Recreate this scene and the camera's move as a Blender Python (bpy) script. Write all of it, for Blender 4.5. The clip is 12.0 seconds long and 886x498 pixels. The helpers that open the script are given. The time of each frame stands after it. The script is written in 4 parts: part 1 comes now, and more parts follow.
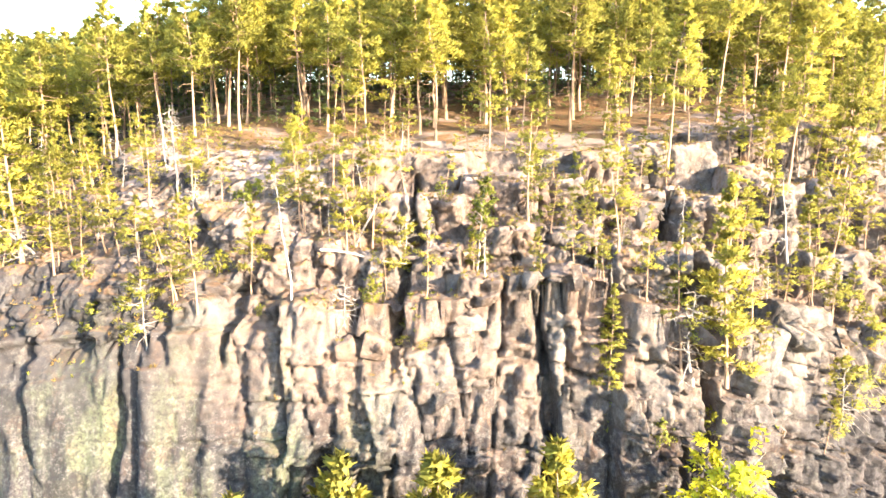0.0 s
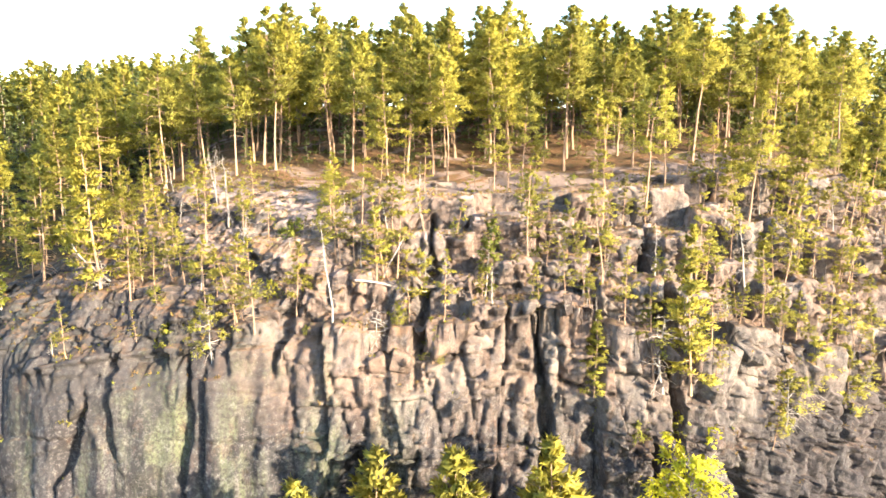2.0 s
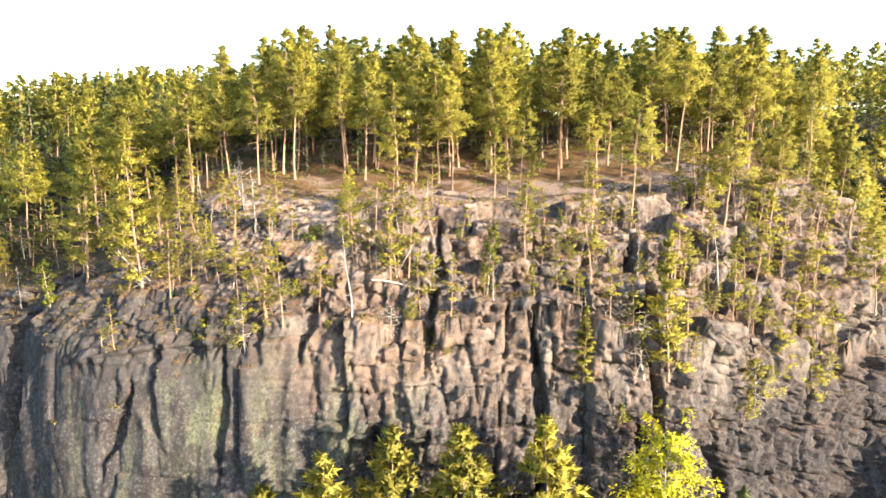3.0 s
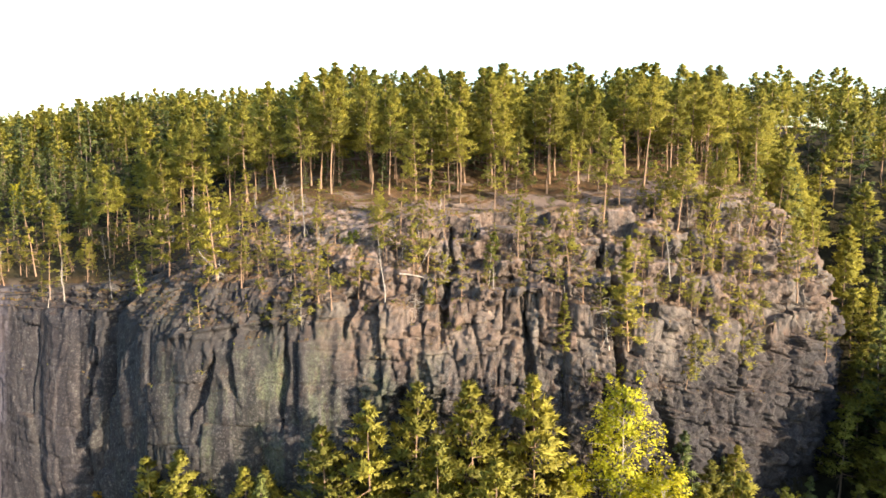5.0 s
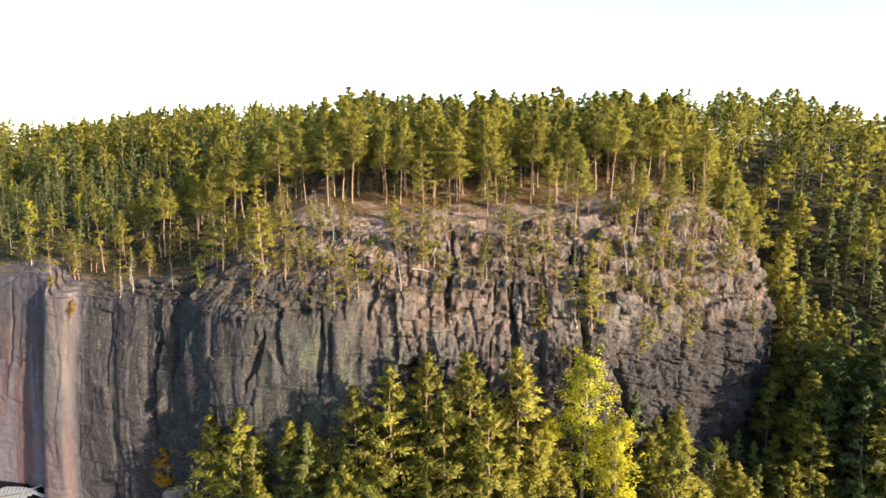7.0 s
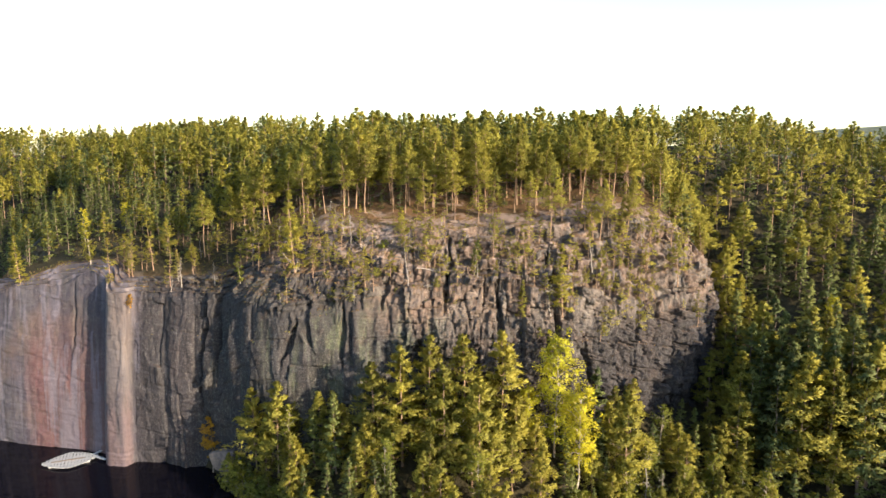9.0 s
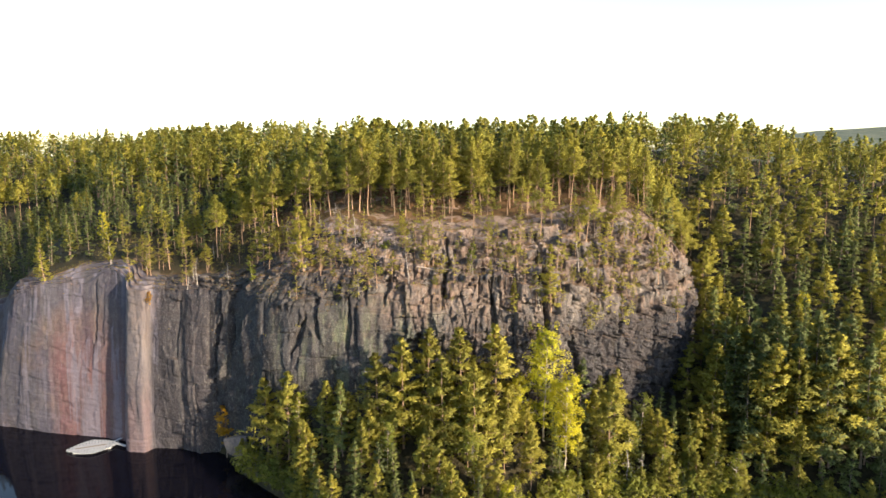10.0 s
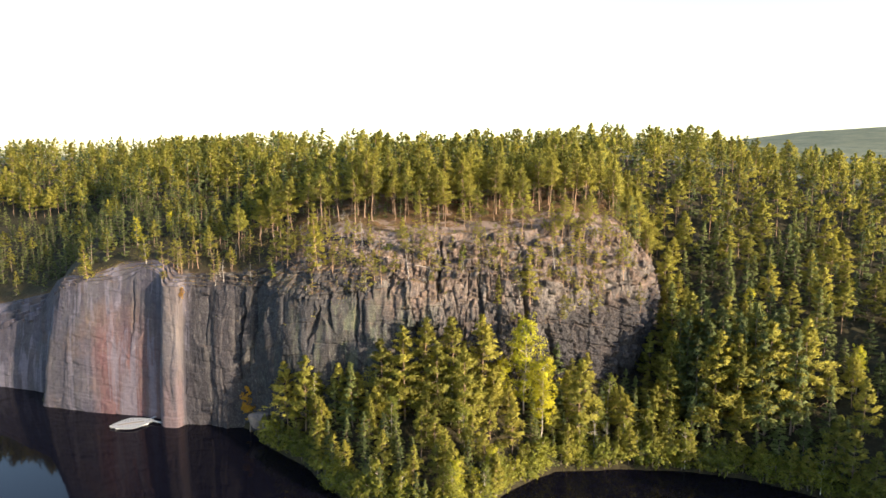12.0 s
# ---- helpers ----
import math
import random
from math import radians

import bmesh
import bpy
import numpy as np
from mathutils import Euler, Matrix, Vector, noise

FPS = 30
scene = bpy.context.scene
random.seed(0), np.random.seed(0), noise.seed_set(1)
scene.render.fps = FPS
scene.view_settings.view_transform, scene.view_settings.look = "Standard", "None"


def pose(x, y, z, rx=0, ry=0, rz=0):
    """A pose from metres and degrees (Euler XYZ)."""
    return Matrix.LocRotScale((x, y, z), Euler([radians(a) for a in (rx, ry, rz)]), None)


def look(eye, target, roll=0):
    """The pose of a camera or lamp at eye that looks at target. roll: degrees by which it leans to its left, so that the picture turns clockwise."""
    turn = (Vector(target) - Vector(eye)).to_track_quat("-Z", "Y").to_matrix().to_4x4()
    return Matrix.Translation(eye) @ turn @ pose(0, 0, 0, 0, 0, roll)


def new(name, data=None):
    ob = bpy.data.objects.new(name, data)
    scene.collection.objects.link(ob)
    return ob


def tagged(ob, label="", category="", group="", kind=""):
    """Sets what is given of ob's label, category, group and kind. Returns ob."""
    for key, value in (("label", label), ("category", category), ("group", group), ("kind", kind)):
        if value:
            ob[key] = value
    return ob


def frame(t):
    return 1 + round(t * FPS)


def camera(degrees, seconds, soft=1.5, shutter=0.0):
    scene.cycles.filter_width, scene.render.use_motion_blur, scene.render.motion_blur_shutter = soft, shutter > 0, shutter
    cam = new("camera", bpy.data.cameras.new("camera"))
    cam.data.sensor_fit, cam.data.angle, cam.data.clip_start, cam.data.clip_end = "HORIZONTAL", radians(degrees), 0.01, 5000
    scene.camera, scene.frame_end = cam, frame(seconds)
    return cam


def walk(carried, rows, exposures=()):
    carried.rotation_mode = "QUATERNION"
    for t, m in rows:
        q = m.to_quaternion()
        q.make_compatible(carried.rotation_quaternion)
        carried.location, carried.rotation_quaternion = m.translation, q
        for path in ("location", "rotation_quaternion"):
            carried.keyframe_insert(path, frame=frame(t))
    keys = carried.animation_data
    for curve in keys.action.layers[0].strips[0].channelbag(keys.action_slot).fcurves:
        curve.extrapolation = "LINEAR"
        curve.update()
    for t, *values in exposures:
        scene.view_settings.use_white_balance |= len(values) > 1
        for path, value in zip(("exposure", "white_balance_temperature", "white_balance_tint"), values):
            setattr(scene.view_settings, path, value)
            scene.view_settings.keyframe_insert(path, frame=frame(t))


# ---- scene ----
# The camera and its way: a drone that backs away from the cliff and rises
cam = camera(67.5, 12.0, soft=1.5)
PATH = [
    (0, (-0.87, -0.073, 51.94), (-0.952, 1.901, 51.63), -0.1),
    (0.5, (-1.059, -1.541, 53.173), (-1.14, 0.434, 52.873), -0.0),
    (1, (-1.309, -3.623, 54.137), (-1.389, -1.645, 53.847), -0.0),
    (1.5, (-1.563, -6.296, 54.808), (-1.641, -4.318, 54.517), 0.0),
    (2, (-1.817, -9.297, 55.425), (-1.894, -7.319, 55.136), 0.0),
    (2.5, (-2.032, -12.694, 56.065), (-2.108, -10.717, 55.776), 0.0),
    (3, (-2.276, -16.305, 56.678), (-2.35, -14.327, 56.391), 0.0),
    (5, (-2.979, -34.732, 58.874), (-3.054, -32.753, 58.601), 0.0),
    (5.5, (-2.971, -39.906, 59.687), (-3.045, -37.926, 59.412), 0.0),
    (6, (-3.207, -45.681, 60.421), (-3.276, -43.701, 60.146), 0.1),
    (6.5, (-3.385, -50.568, 61.066), (-3.449, -48.588, 60.792), 0.1),
    (7, (-3.752, -55.985, 61.826), (-3.807, -54.004, 61.553), 0.1),
    (9, (-4.849, -79.129, 66.248), (-4.874, -77.149, 65.964), 0.2),
    (9.5, (-4.902, -84.296, 66.855), (-4.922, -82.316, 66.573), 0.1),
    (10, (-4.894, -89.575, 67.67), (-4.91, -87.595, 67.388), 0.2),
    (10.5, (-4.989, -94.991, 68.572), (-5.0, -93.011, 68.29), 0.2),
    (11, (-4.998, -100.147, 69.594), (-5.003, -98.168, 69.309), 0.2),
    (11.5, (-4.985, -105.641, 70.585), (-4.987, -103.662, 70.299), 0.2),
    (12, (-4.982, -112.268, 71.316), (-4.979, -110.288, 71.033), 0.2),
]
EXPOSURES = [(0, 3.3), (1.5, 2.98), (3, 2.48), (5, 1.83), (7, 1.68), (12, 1.76)]
walk(cam, [(t, look(eye, target, roll)) for t, eye, target, roll in PATH], EXPOSURES)

# ---- light: a low evening sun from the right and slightly behind the camera, hazy bright sky ----
SUN = Vector((0.78, -0.60, 0.285)).normalized()
ELEVATION, AZIMUTH = math.asin(SUN.z), math.atan2(SUN.x, SUN.y)
world = bpy.data.worlds.new("sky")
scene.world = world
world.use_nodes = True
wn = world.node_tree.nodes
sky = wn.new("ShaderNodeTexSky")
sky.sky_type, sky.sun_disc = "NISHITA", False
sky.sun_elevation, sky.sun_rotation = ELEVATION, AZIMUTH
sky.air_density, sky.dust_density, sky.ozone_density = 1.0, 0.8, 1.0
wn["Background"].inputs["Strength"].default_value = 0.138
world.node_tree.links.new(sky.outputs[0], wn["Background"].inputs["Color"])
sun_data = bpy.data.lights.new("sun", "SUN")
sun_data.energy, sun_data.angle, sun_data.color = 4.4, radians(0.6), (1.0, 0.80, 0.57)
sun = new("sun", sun_data)
sun.matrix_world = look(SUN * 900, (0, 0, 0))


# ---- materials ----
class Nodes:
    """A material's node tree, with short ways to add nodes."""

    def __init__(self, name):
        self.mat = bpy.data.materials.new(name)
        self.mat.use_nodes = True
        self.t = self.mat.node_tree
        self.bsdf = self.t.nodes["Principled BSDF"]
        self.out = self.t.nodes["Material Output"]

    def link(self, a, b):
        self.t.links.new(a, b)

    def add(self, kind, **inputs):
        n = self.t.nodes.new(kind)
        for k, v in inputs.items():
            key = k.replace("_", " ")
            if hasattr(v, "is_output"):
                self.link(v, n.inputs[key])
            else:
                n.inputs[key].default_value = v
        return n

    def place(self, scale=(1, 1, 1)):
        co = self.t.nodes.new("ShaderNodeNewGeometry")
        m = self.add("ShaderNodeMapping", Vector=co.outputs["Position"], Scale=scale)
        return m.outputs[0]

    def noise(self, vec, scale, detail=4.0, rough=0.6, warp=0.0):
        return self.add("ShaderNodeTexNoise", Vector=vec, Scale=scale, Detail=detail, Roughness=rough, Distortion=warp).outputs[0]

    def ramp(self, fac, stops):
        n = self.t.nodes.new("ShaderNodeValToRGB")
        self.link(fac, n.inputs[0])
        els = n.color_ramp.elements
        while len(els) < len(stops):
            els.new(0.5)
        for e, (p, c) in zip(els, stops):
            e.position = p
            e.color = (c, c, c, 1) if not isinstance(c, tuple) else (*c, 1)
        return n.outputs[0]

    def mix(self, fac, a, b, mode="MIX"):
        n = self.t.nodes.new("ShaderNodeMix")
        n.data_type, n.blend_type = "RGBA", mode
        for socket, v in ((n.inputs[0], fac), (n.inputs[6], a), (n.inputs[7], b)):
            if hasattr(v, "is_output"):
                self.link(v, socket)
            else:
                socket.default_value = (*v, 1) if isinstance(v, tuple) else v
        return n.outputs[2]

    def math(self, op, a, b=0.5, clamp=False):
        n = self.t.nodes.new("ShaderNodeMath")
        n.operation, n.use_clamp = op, clamp
        for socket, v in zip(n.inputs, (a, b)):
            if hasattr(v, "is_output"):
                self.link(v, socket)
            else:
                socket.default_value = v
        return n.outputs[0]

    def band(self, value, low, high, soft):
        """1 between low and high, fading out over soft on both sides."""
        a = self.add("ShaderNodeMapRange", Value=value)
        a.inputs[1].default_value, a.inputs[2].default_value = low - soft, low
        b = self.add("ShaderNodeMapRange", Value=value)
        b.inputs[1].default_value, b.inputs[2].default_value = high + soft, high
        return self.math("MULTIPLY", a.outputs[0], b.outputs[0])

    def xyz(self):
        co = self.t.nodes.new("ShaderNodeNewGeometry")
        return self.add("ShaderNodeSeparateXYZ", Vector=co.outputs["Position"]).outputs

    def normal_z(self):
        g = self.t.nodes.new("ShaderNodeNewGeometry")
        return self.add("ShaderNodeSeparateXYZ", Vector=g.outputs["Normal"]).outputs[2]

    def bump(self, height, strength=0.5, distance=0.1):
        b = self.add("ShaderNodeBump", Height=height, Strength=strength, Distance=distance)
        self.link(b.outputs[0], self.bsdf.inputs["Normal"])

    def chips(self, vec):
        """Relief of small broken facets, each with a tilt of its own."""
        cell = self.add("ShaderNodeTexVoronoi", Vector=vec, Scale=1.0)
        ops = []
        for op in ("SUBTRACT", "SUBTRACT", "DOT_PRODUCT"):
            v = self.t.nodes.new("ShaderNodeVectorMath")
            v.operation = op
            ops.append(v)
        self.link(vec, ops[0].inputs[0])
        self.link(cell.outputs["Position"], ops[0].inputs[1])
        self.link(cell.outputs["Color"], ops[1].inputs[0])
        ops[1].inputs[1].default_value = (0.5, 0.5, 0.5)
        self.link(ops[0].outputs[0], ops[2].inputs[0])
        self.link(ops[1].outputs[0], ops[2].inputs[1])
        return ops[2].outputs["Value"]

    def finish(self, color=None, rough=0.8, spec=0.3, metal=0.0):
        if color is not None:
            if hasattr(color, "is_output"):
                self.link(color, self.bsdf.inputs["Base Color"])
            else:
                self.bsdf.inputs["Base Color"].default_value = (*color, 1)
        self.bsdf.inputs["Roughness"].default_value = rough
        self.bsdf.inputs["Specular IOR Level"].default_value = spec
        self.bsdf.inputs["Metallic"].default_value = metal
        return self.mat


def litter_color(n, vec):
    """Heather, dry grass, moss and needle litter of a pine-rock top."""
    a = n.noise(vec, 0.35, 5, 0.65)
    b = n.noise(vec, 2.2, 4, 0.7)
    c = n.mix(n.ramp(a, [(0.38, 0.0), (0.62, 1.0)]), (0.07, 0.044, 0.025), (0.15, 0.08, 0.04))
    c = n.mix(n.ramp(b, [(0.50, 0.0), (0.66, 0.8)]), c, (0.065, 0.07, 0.02))
    return n.mix(n.ramp(n.noise(vec, 7.0, 2), [(0.55, 0.0), (0.7, 0.6)]), c, (0.20, 0.125, 0.06))


def rock_material():
    n = Nodes("granite_cliff")
    vec = n.place()
    tall = n.place((1.0, 1.0, 0.07))
    x, y, z = n.xyz()

    def read(name):
        at = n.t.nodes.new("ShaderNodeAttribute")
        at.attribute_name = name
        return at.outputs["Fac"]

    west = n.band(x, -240.0, -73.0, 3.0)
    east = n.math("SUBTRACT", 1.0, n.math("MULTIPLY", west, 0.75))
    mid = n.noise(vec, 0.55, 5, 0.68, 0.15)
    fine = n.noise(vec, 3.2, 7, 0.78)
    c = n.mix(n.ramp(mid, [(0.32, 0.0), (0.66, 1.0)]), (0.026, 0.024, 0.026), (0.078, 0.070, 0.073))
    # every joint-bounded block has weathered to its own tone
    block, hue = read("block"), read("hue")
    c = n.mix(n.math("MULTIPLY", n.ramp(block, [(0.0, 0.65), (0.45, 0.0)]), east), c, (0.027, 0.024, 0.029))
    c = n.mix(n.math("MULTIPLY", n.ramp(block, [(0.6, 0.0), (1.0, 0.55)]), east), c, (0.115, 0.106, 0.108))
    c = n.mix(n.math("MULTIPLY", n.ramp(hue, [(0.55, 0.0), (1.0, 0.6)]), n.band(x, -30.0, 70.0, 8.0)), c, (0.106, 0.071, 0.056))
    # the smooth western wall is paler
    pale_wall = n.mix(n.ramp(n.noise(tall, 0.28, 5, 0.62), [(0.36, 0.0), (0.62, 1.0)]), (0.036, 0.034, 0.050), (0.060, 0.056, 0.080))
    c = n.mix(n.math("MULTIPLY", west, 0.85), c, pale_wall)
    # pinkish fresh granite
    c = n.mix(n.ramp(n.noise(vec, 0.10, 4, 0.6), [(0.50, 0.0), (0.66, 0.5)]), c, (0.101, 0.068, 0.058))
    pink = n.math("MULTIPLY", n.band(x, -99.0, -82.0, 3.0), n.band(z, 0.0, 17.0, 15.0))
    c = n.mix(n.math("MULTIPLY", pink, n.ramp(n.noise(tall, 0.5, 3), [(0.30, 0.25), (0.55, 0.9)])), c, (0.100, 0.052, 0.058))
    # pale lichen blotches
    pale = n.ramp(n.noise(vec, 0.9, 5, 0.75, 0.2), [(0.52, 0.0), (0.60, 0.7)])
    c = n.mix(n.math("MULTIPLY", pale, east), c, (0.129, 0.123, 0.119))
    # green algae on the low slabs, over a darker tone
    low_slabs = n.math("MULTIPLY", n.band(x, -50.0, -12.0, 7.0), n.band(z, -5.0, 38.0, 4.0))
    c = n.mix(n.math("MULTIPLY", low_slabs, n.ramp(mid, [(0.35, 0.7), (0.62, 0.25)])), c, (0.036, 0.038, 0.043))
    algae = n.ramp(n.noise(n.place((1.0, 1.0, 0.22)), 0.20, 5, 0.62, 0.4), [(0.42, 0.0), (0.56, 0.8)])
    c = n.mix(n.math("MULTIPLY", algae, n.math("ADD", n.math("MULTIPLY", low_slabs, 0.85), 0.10)), c, (0.082, 0.098, 0.050))
    # streaky rock of the bay east of the pillar, its shade painted in
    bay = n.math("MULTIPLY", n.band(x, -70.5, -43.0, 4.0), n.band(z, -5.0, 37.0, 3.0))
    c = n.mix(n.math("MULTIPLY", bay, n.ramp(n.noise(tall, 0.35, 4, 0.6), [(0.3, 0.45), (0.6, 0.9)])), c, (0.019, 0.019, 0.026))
    # water streaks that run down the face, dark and pale
    streak = n.ramp(n.noise(tall, 0.8, 4, 0.65, 0.25), [(0.53, 0.0), (0.66, 0.7)])
    plain = n.math("SUBTRACT", 1.0, n.math("MULTIPLY", west, 0.5))
    c = n.mix(n.math("MULTIPLY", streak, plain), c, (0.022, 0.019, 0.023))
    bright = n.ramp(n.noise(n.place((1.0, 1.0, 0.045)), 1.2, 3, 0.6), [(0.57, 0.0), (0.68, 0.5)])
    c = n.mix(n.math("MULTIPLY", bright, plain), c, (0.120, 0.108, 0.111))
    chalk = n.ramp(n.noise(n.place((1.0, 1.0, 0.03)), 0.33, 3, 0.55), [(0.54, 0.0), (0.62, 0.7)])
    c = n.mix(n.math("MULTIPLY", chalk, west), c, (0.120, 0.114, 0.147))
    stain = n.ramp(n.noise(n.place((1.0, 1.0, 0.25)), 0.45, 5, 0.7, 0.15), [(0.47, 0.0), (0.56, 0.85)])
    c = n.mix(n.math("MULTIPLY", stain, n.band(x, -58.0, 70.0, 3.0)), c, (0.020, 0.018, 0.020))
    lichen = n.ramp(n.noise(vec, 1.7, 6, 0.8, 0.1), [(0.54, 0.0), (0.62, 0.65)])
    c = n.mix(n.math("MULTIPLY", lichen, n.band(x, -58.0, 70.0, 3.0)), c, (0.124, 0.121, 0.117))
    rust = n.ramp(n.noise(n.place((1.0, 1.0, 0.5)), 0.6, 5, 0.7, 0.15), [(0.55, 0.0), (0.65, 0.65)])
    c = n.mix(n.math("MULTIPLY", rust, n.math("MULTIPLY", n.band(x, -40.0, 70.0, 5.0), n.band(z, 33.0, 80.0, 6.0))), c, (0.086, 0.048, 0.030))
    # a patchy darker tone over the low slabs
    c = n.mix(n.math("MULTIPLY", low_slabs, n.ramp(n.noise(n.place((1.0, 1.0, 0.3)), 0.35, 4, 0.65), [(0.40, 0.42), (0.60, 0.05)])), c, (0.020, 0.024, 0.029))
    # speckle
    c = n.mix(n.math("MULTIPLY", n.ramp(fine, [(0.40, 0.85), (0.50, 0.0)]), east), c, (0.024, 0.021, 0.024))
    c = n.mix(n.math("MULTIPLY", n.ramp(fine, [(0.54, 0.0), (0.63, 0.5)]), east), c, (0.143, 0.134, 0.133))
    # the pale pillar
    pillar = n.math("MULTIPLY", n.band(x, -79.5, -73.4, 0.5), n.band(z, -5.0, 37.0, 2.0))
    c = n.mix(n.math("MULTIPLY", pillar, n.ramp(n.noise(tall, 0.6, 4, 0.6), [(0.35, 0.55), (0.65, 0.15)])), c, n.mix(n.band(z, 18.0, 40.0, 8.0), (0.165, 0.112, 0.115), (0.165, 0.142, 0.138)))
    # cast shadow on the low eastern buttress, put into the rock colour
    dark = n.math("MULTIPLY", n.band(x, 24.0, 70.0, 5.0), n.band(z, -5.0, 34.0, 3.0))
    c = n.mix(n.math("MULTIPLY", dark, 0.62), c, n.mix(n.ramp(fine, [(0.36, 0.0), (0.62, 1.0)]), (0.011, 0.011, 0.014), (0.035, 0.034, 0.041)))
    lean = n.math("MULTIPLY", n.band(x, -52.0, -16.0, 6.0), n.band(z, 36.0, 50.0, 4.0))
    c = n.mix(n.math("MULTIPLY", lean, n.ramp(n.noise(vec, 0.5, 5, 0.7), [(0.38, 0.8), (0.60, 0.2)])), c, (0.034, 0.033, 0.036))
    # sun-bleached warm granite of the upper cliff
    bleached = n.math("MULTIPLY", n.band(z, 37.0, 80.0, 5.0), n.band(x, -16.0, 70.0, 8.0))
    c = n.mix(n.math("MULTIPLY", bleached, n.ramp(mid, [(0.34, 0.05), (0.62, 0.5)])), c, n.mix(n.ramp(hue, [(0.2, 0.0), (0.8, 1.0)]), (0.215, 0.185, 0.165), (0.235, 0.165, 0.13)))
    # weathered pink tops, and the litter and moss that lie on the ledges
    flat = n.ramp(n.normal_z(), [(0.50, 0.0), (0.74, 1.0)])
    c = n.mix(n.math("MULTIPLY", flat, n.math("MULTIPLY", n.band(z, 46.0, 80.0, 4.0), n.band(x, -40.0, 70.0, 6.0))), c, n.mix(mid, (0.16, 0.12, 0.105), (0.31, 0.245, 0.215)))
    lie = n.math("MULTIPLY", flat, n.ramp(n.noise(vec, 0.45, 4, 0.7), [(0.42, 0.0), (0.55, 1.0)]))
    high = n.band(z, 44.0, 80.0, 7.0)
    c = n.mix(n.math("MULTIPLY", lie, n.math("ADD", n.math("MULTIPLY", high, 0.65), 0.25)), c, litter_color(n, vec))
    h = n.math("ADD", n.math("MULTIPLY", mid, 0.7), n.math("MULTIPLY", fine, 0.8))
    for stretch, depth in (((0.85, 0.85, 0.5), 0.55), ((2.2, 2.2, 1.5), 0.36)):
        h = n.math("ADD", h, n.math("MULTIPLY", n.chips(n.place(stretch)), depth * 6))
    worn = n.math("MAXIMUM", n.math("MULTIPLY", west, 0.85), n.math("MAXIMUM", n.math("MULTIPLY", low_slabs, 0.7), n.math("MULTIPLY", bay, 0.7)))
    n.bump(n.math("MULTIPLY", h, n.math("SUBTRACT", 1.0, worn)), 0.9, 0.16)
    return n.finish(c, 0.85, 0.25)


def ground_material():
    n = Nodes("forest_floor")
    vec = n.place()
    c = litter_color(n, vec)
    at = n.t.nodes.new("ShaderNodeAttribute")
    at.attribute_name = "bare"
    rock = n.ramp(n.math("ADD", n.noise(vec, 0.16, 5, 0.6, 0.8), n.math("MULTIPLY", at.outputs["Fac"], 0.22)), [(0.57, 0.0), (0.64, 0.95)])
    c = n.mix(rock, c, n.mix(n.noise(vec, 1.2, 5, 0.7), (0.14, 0.105, 0.09), (0.27, 0.205, 0.175)))
    # moss, with the shade between the trees darkened into its colour
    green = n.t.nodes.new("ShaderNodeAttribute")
    green.attribute_name = "shaded_moss"
    shaded_moss = n.mix(n.ramp(n.noise(vec, 0.9, 5, 0.7), [(0.35, 0.0), (0.65, 1.0)]), (0.013, 0.013, 0.008), (0.034, 0.032, 0.015))
    c = n.mix(green.outputs["Fac"], c, shaded_moss)
    # woods cover the far country
    y = n.xyz()[1]
    far = n.add("ShaderNodeMapRange", Value=y)
    far.inputs[1].default_value, far.inputs[2].default_value = 320, 520
    woods = n.mix(n.ramp(n.noise(vec, 0.012, 4, 0.7), [(0.35, 0.0), (0.65, 1.0)]), (0.07, 0.085, 0.055), (0.13, 0.135, 0.085))
    c = n.mix(far.outputs[0], c, woods)
    n.bump(n.noise(vec, 1.5, 6, 0.75), 0.9, 0.4)
    return n.finish(c, 0.9, 0.2)


def water_material():
    n = Nodes("lake_water")
    vec = n.place((0.6, 1.0, 1.0))
    n.bump(n.noise(vec, 1.2, 3, 0.5), 0.05, 0.03)
    m = n.finish((0.003, 0.003, 0.006), 0.04, 0.2)
    n.bsdf.inputs["IOR"].default_value = 1.33
    return m


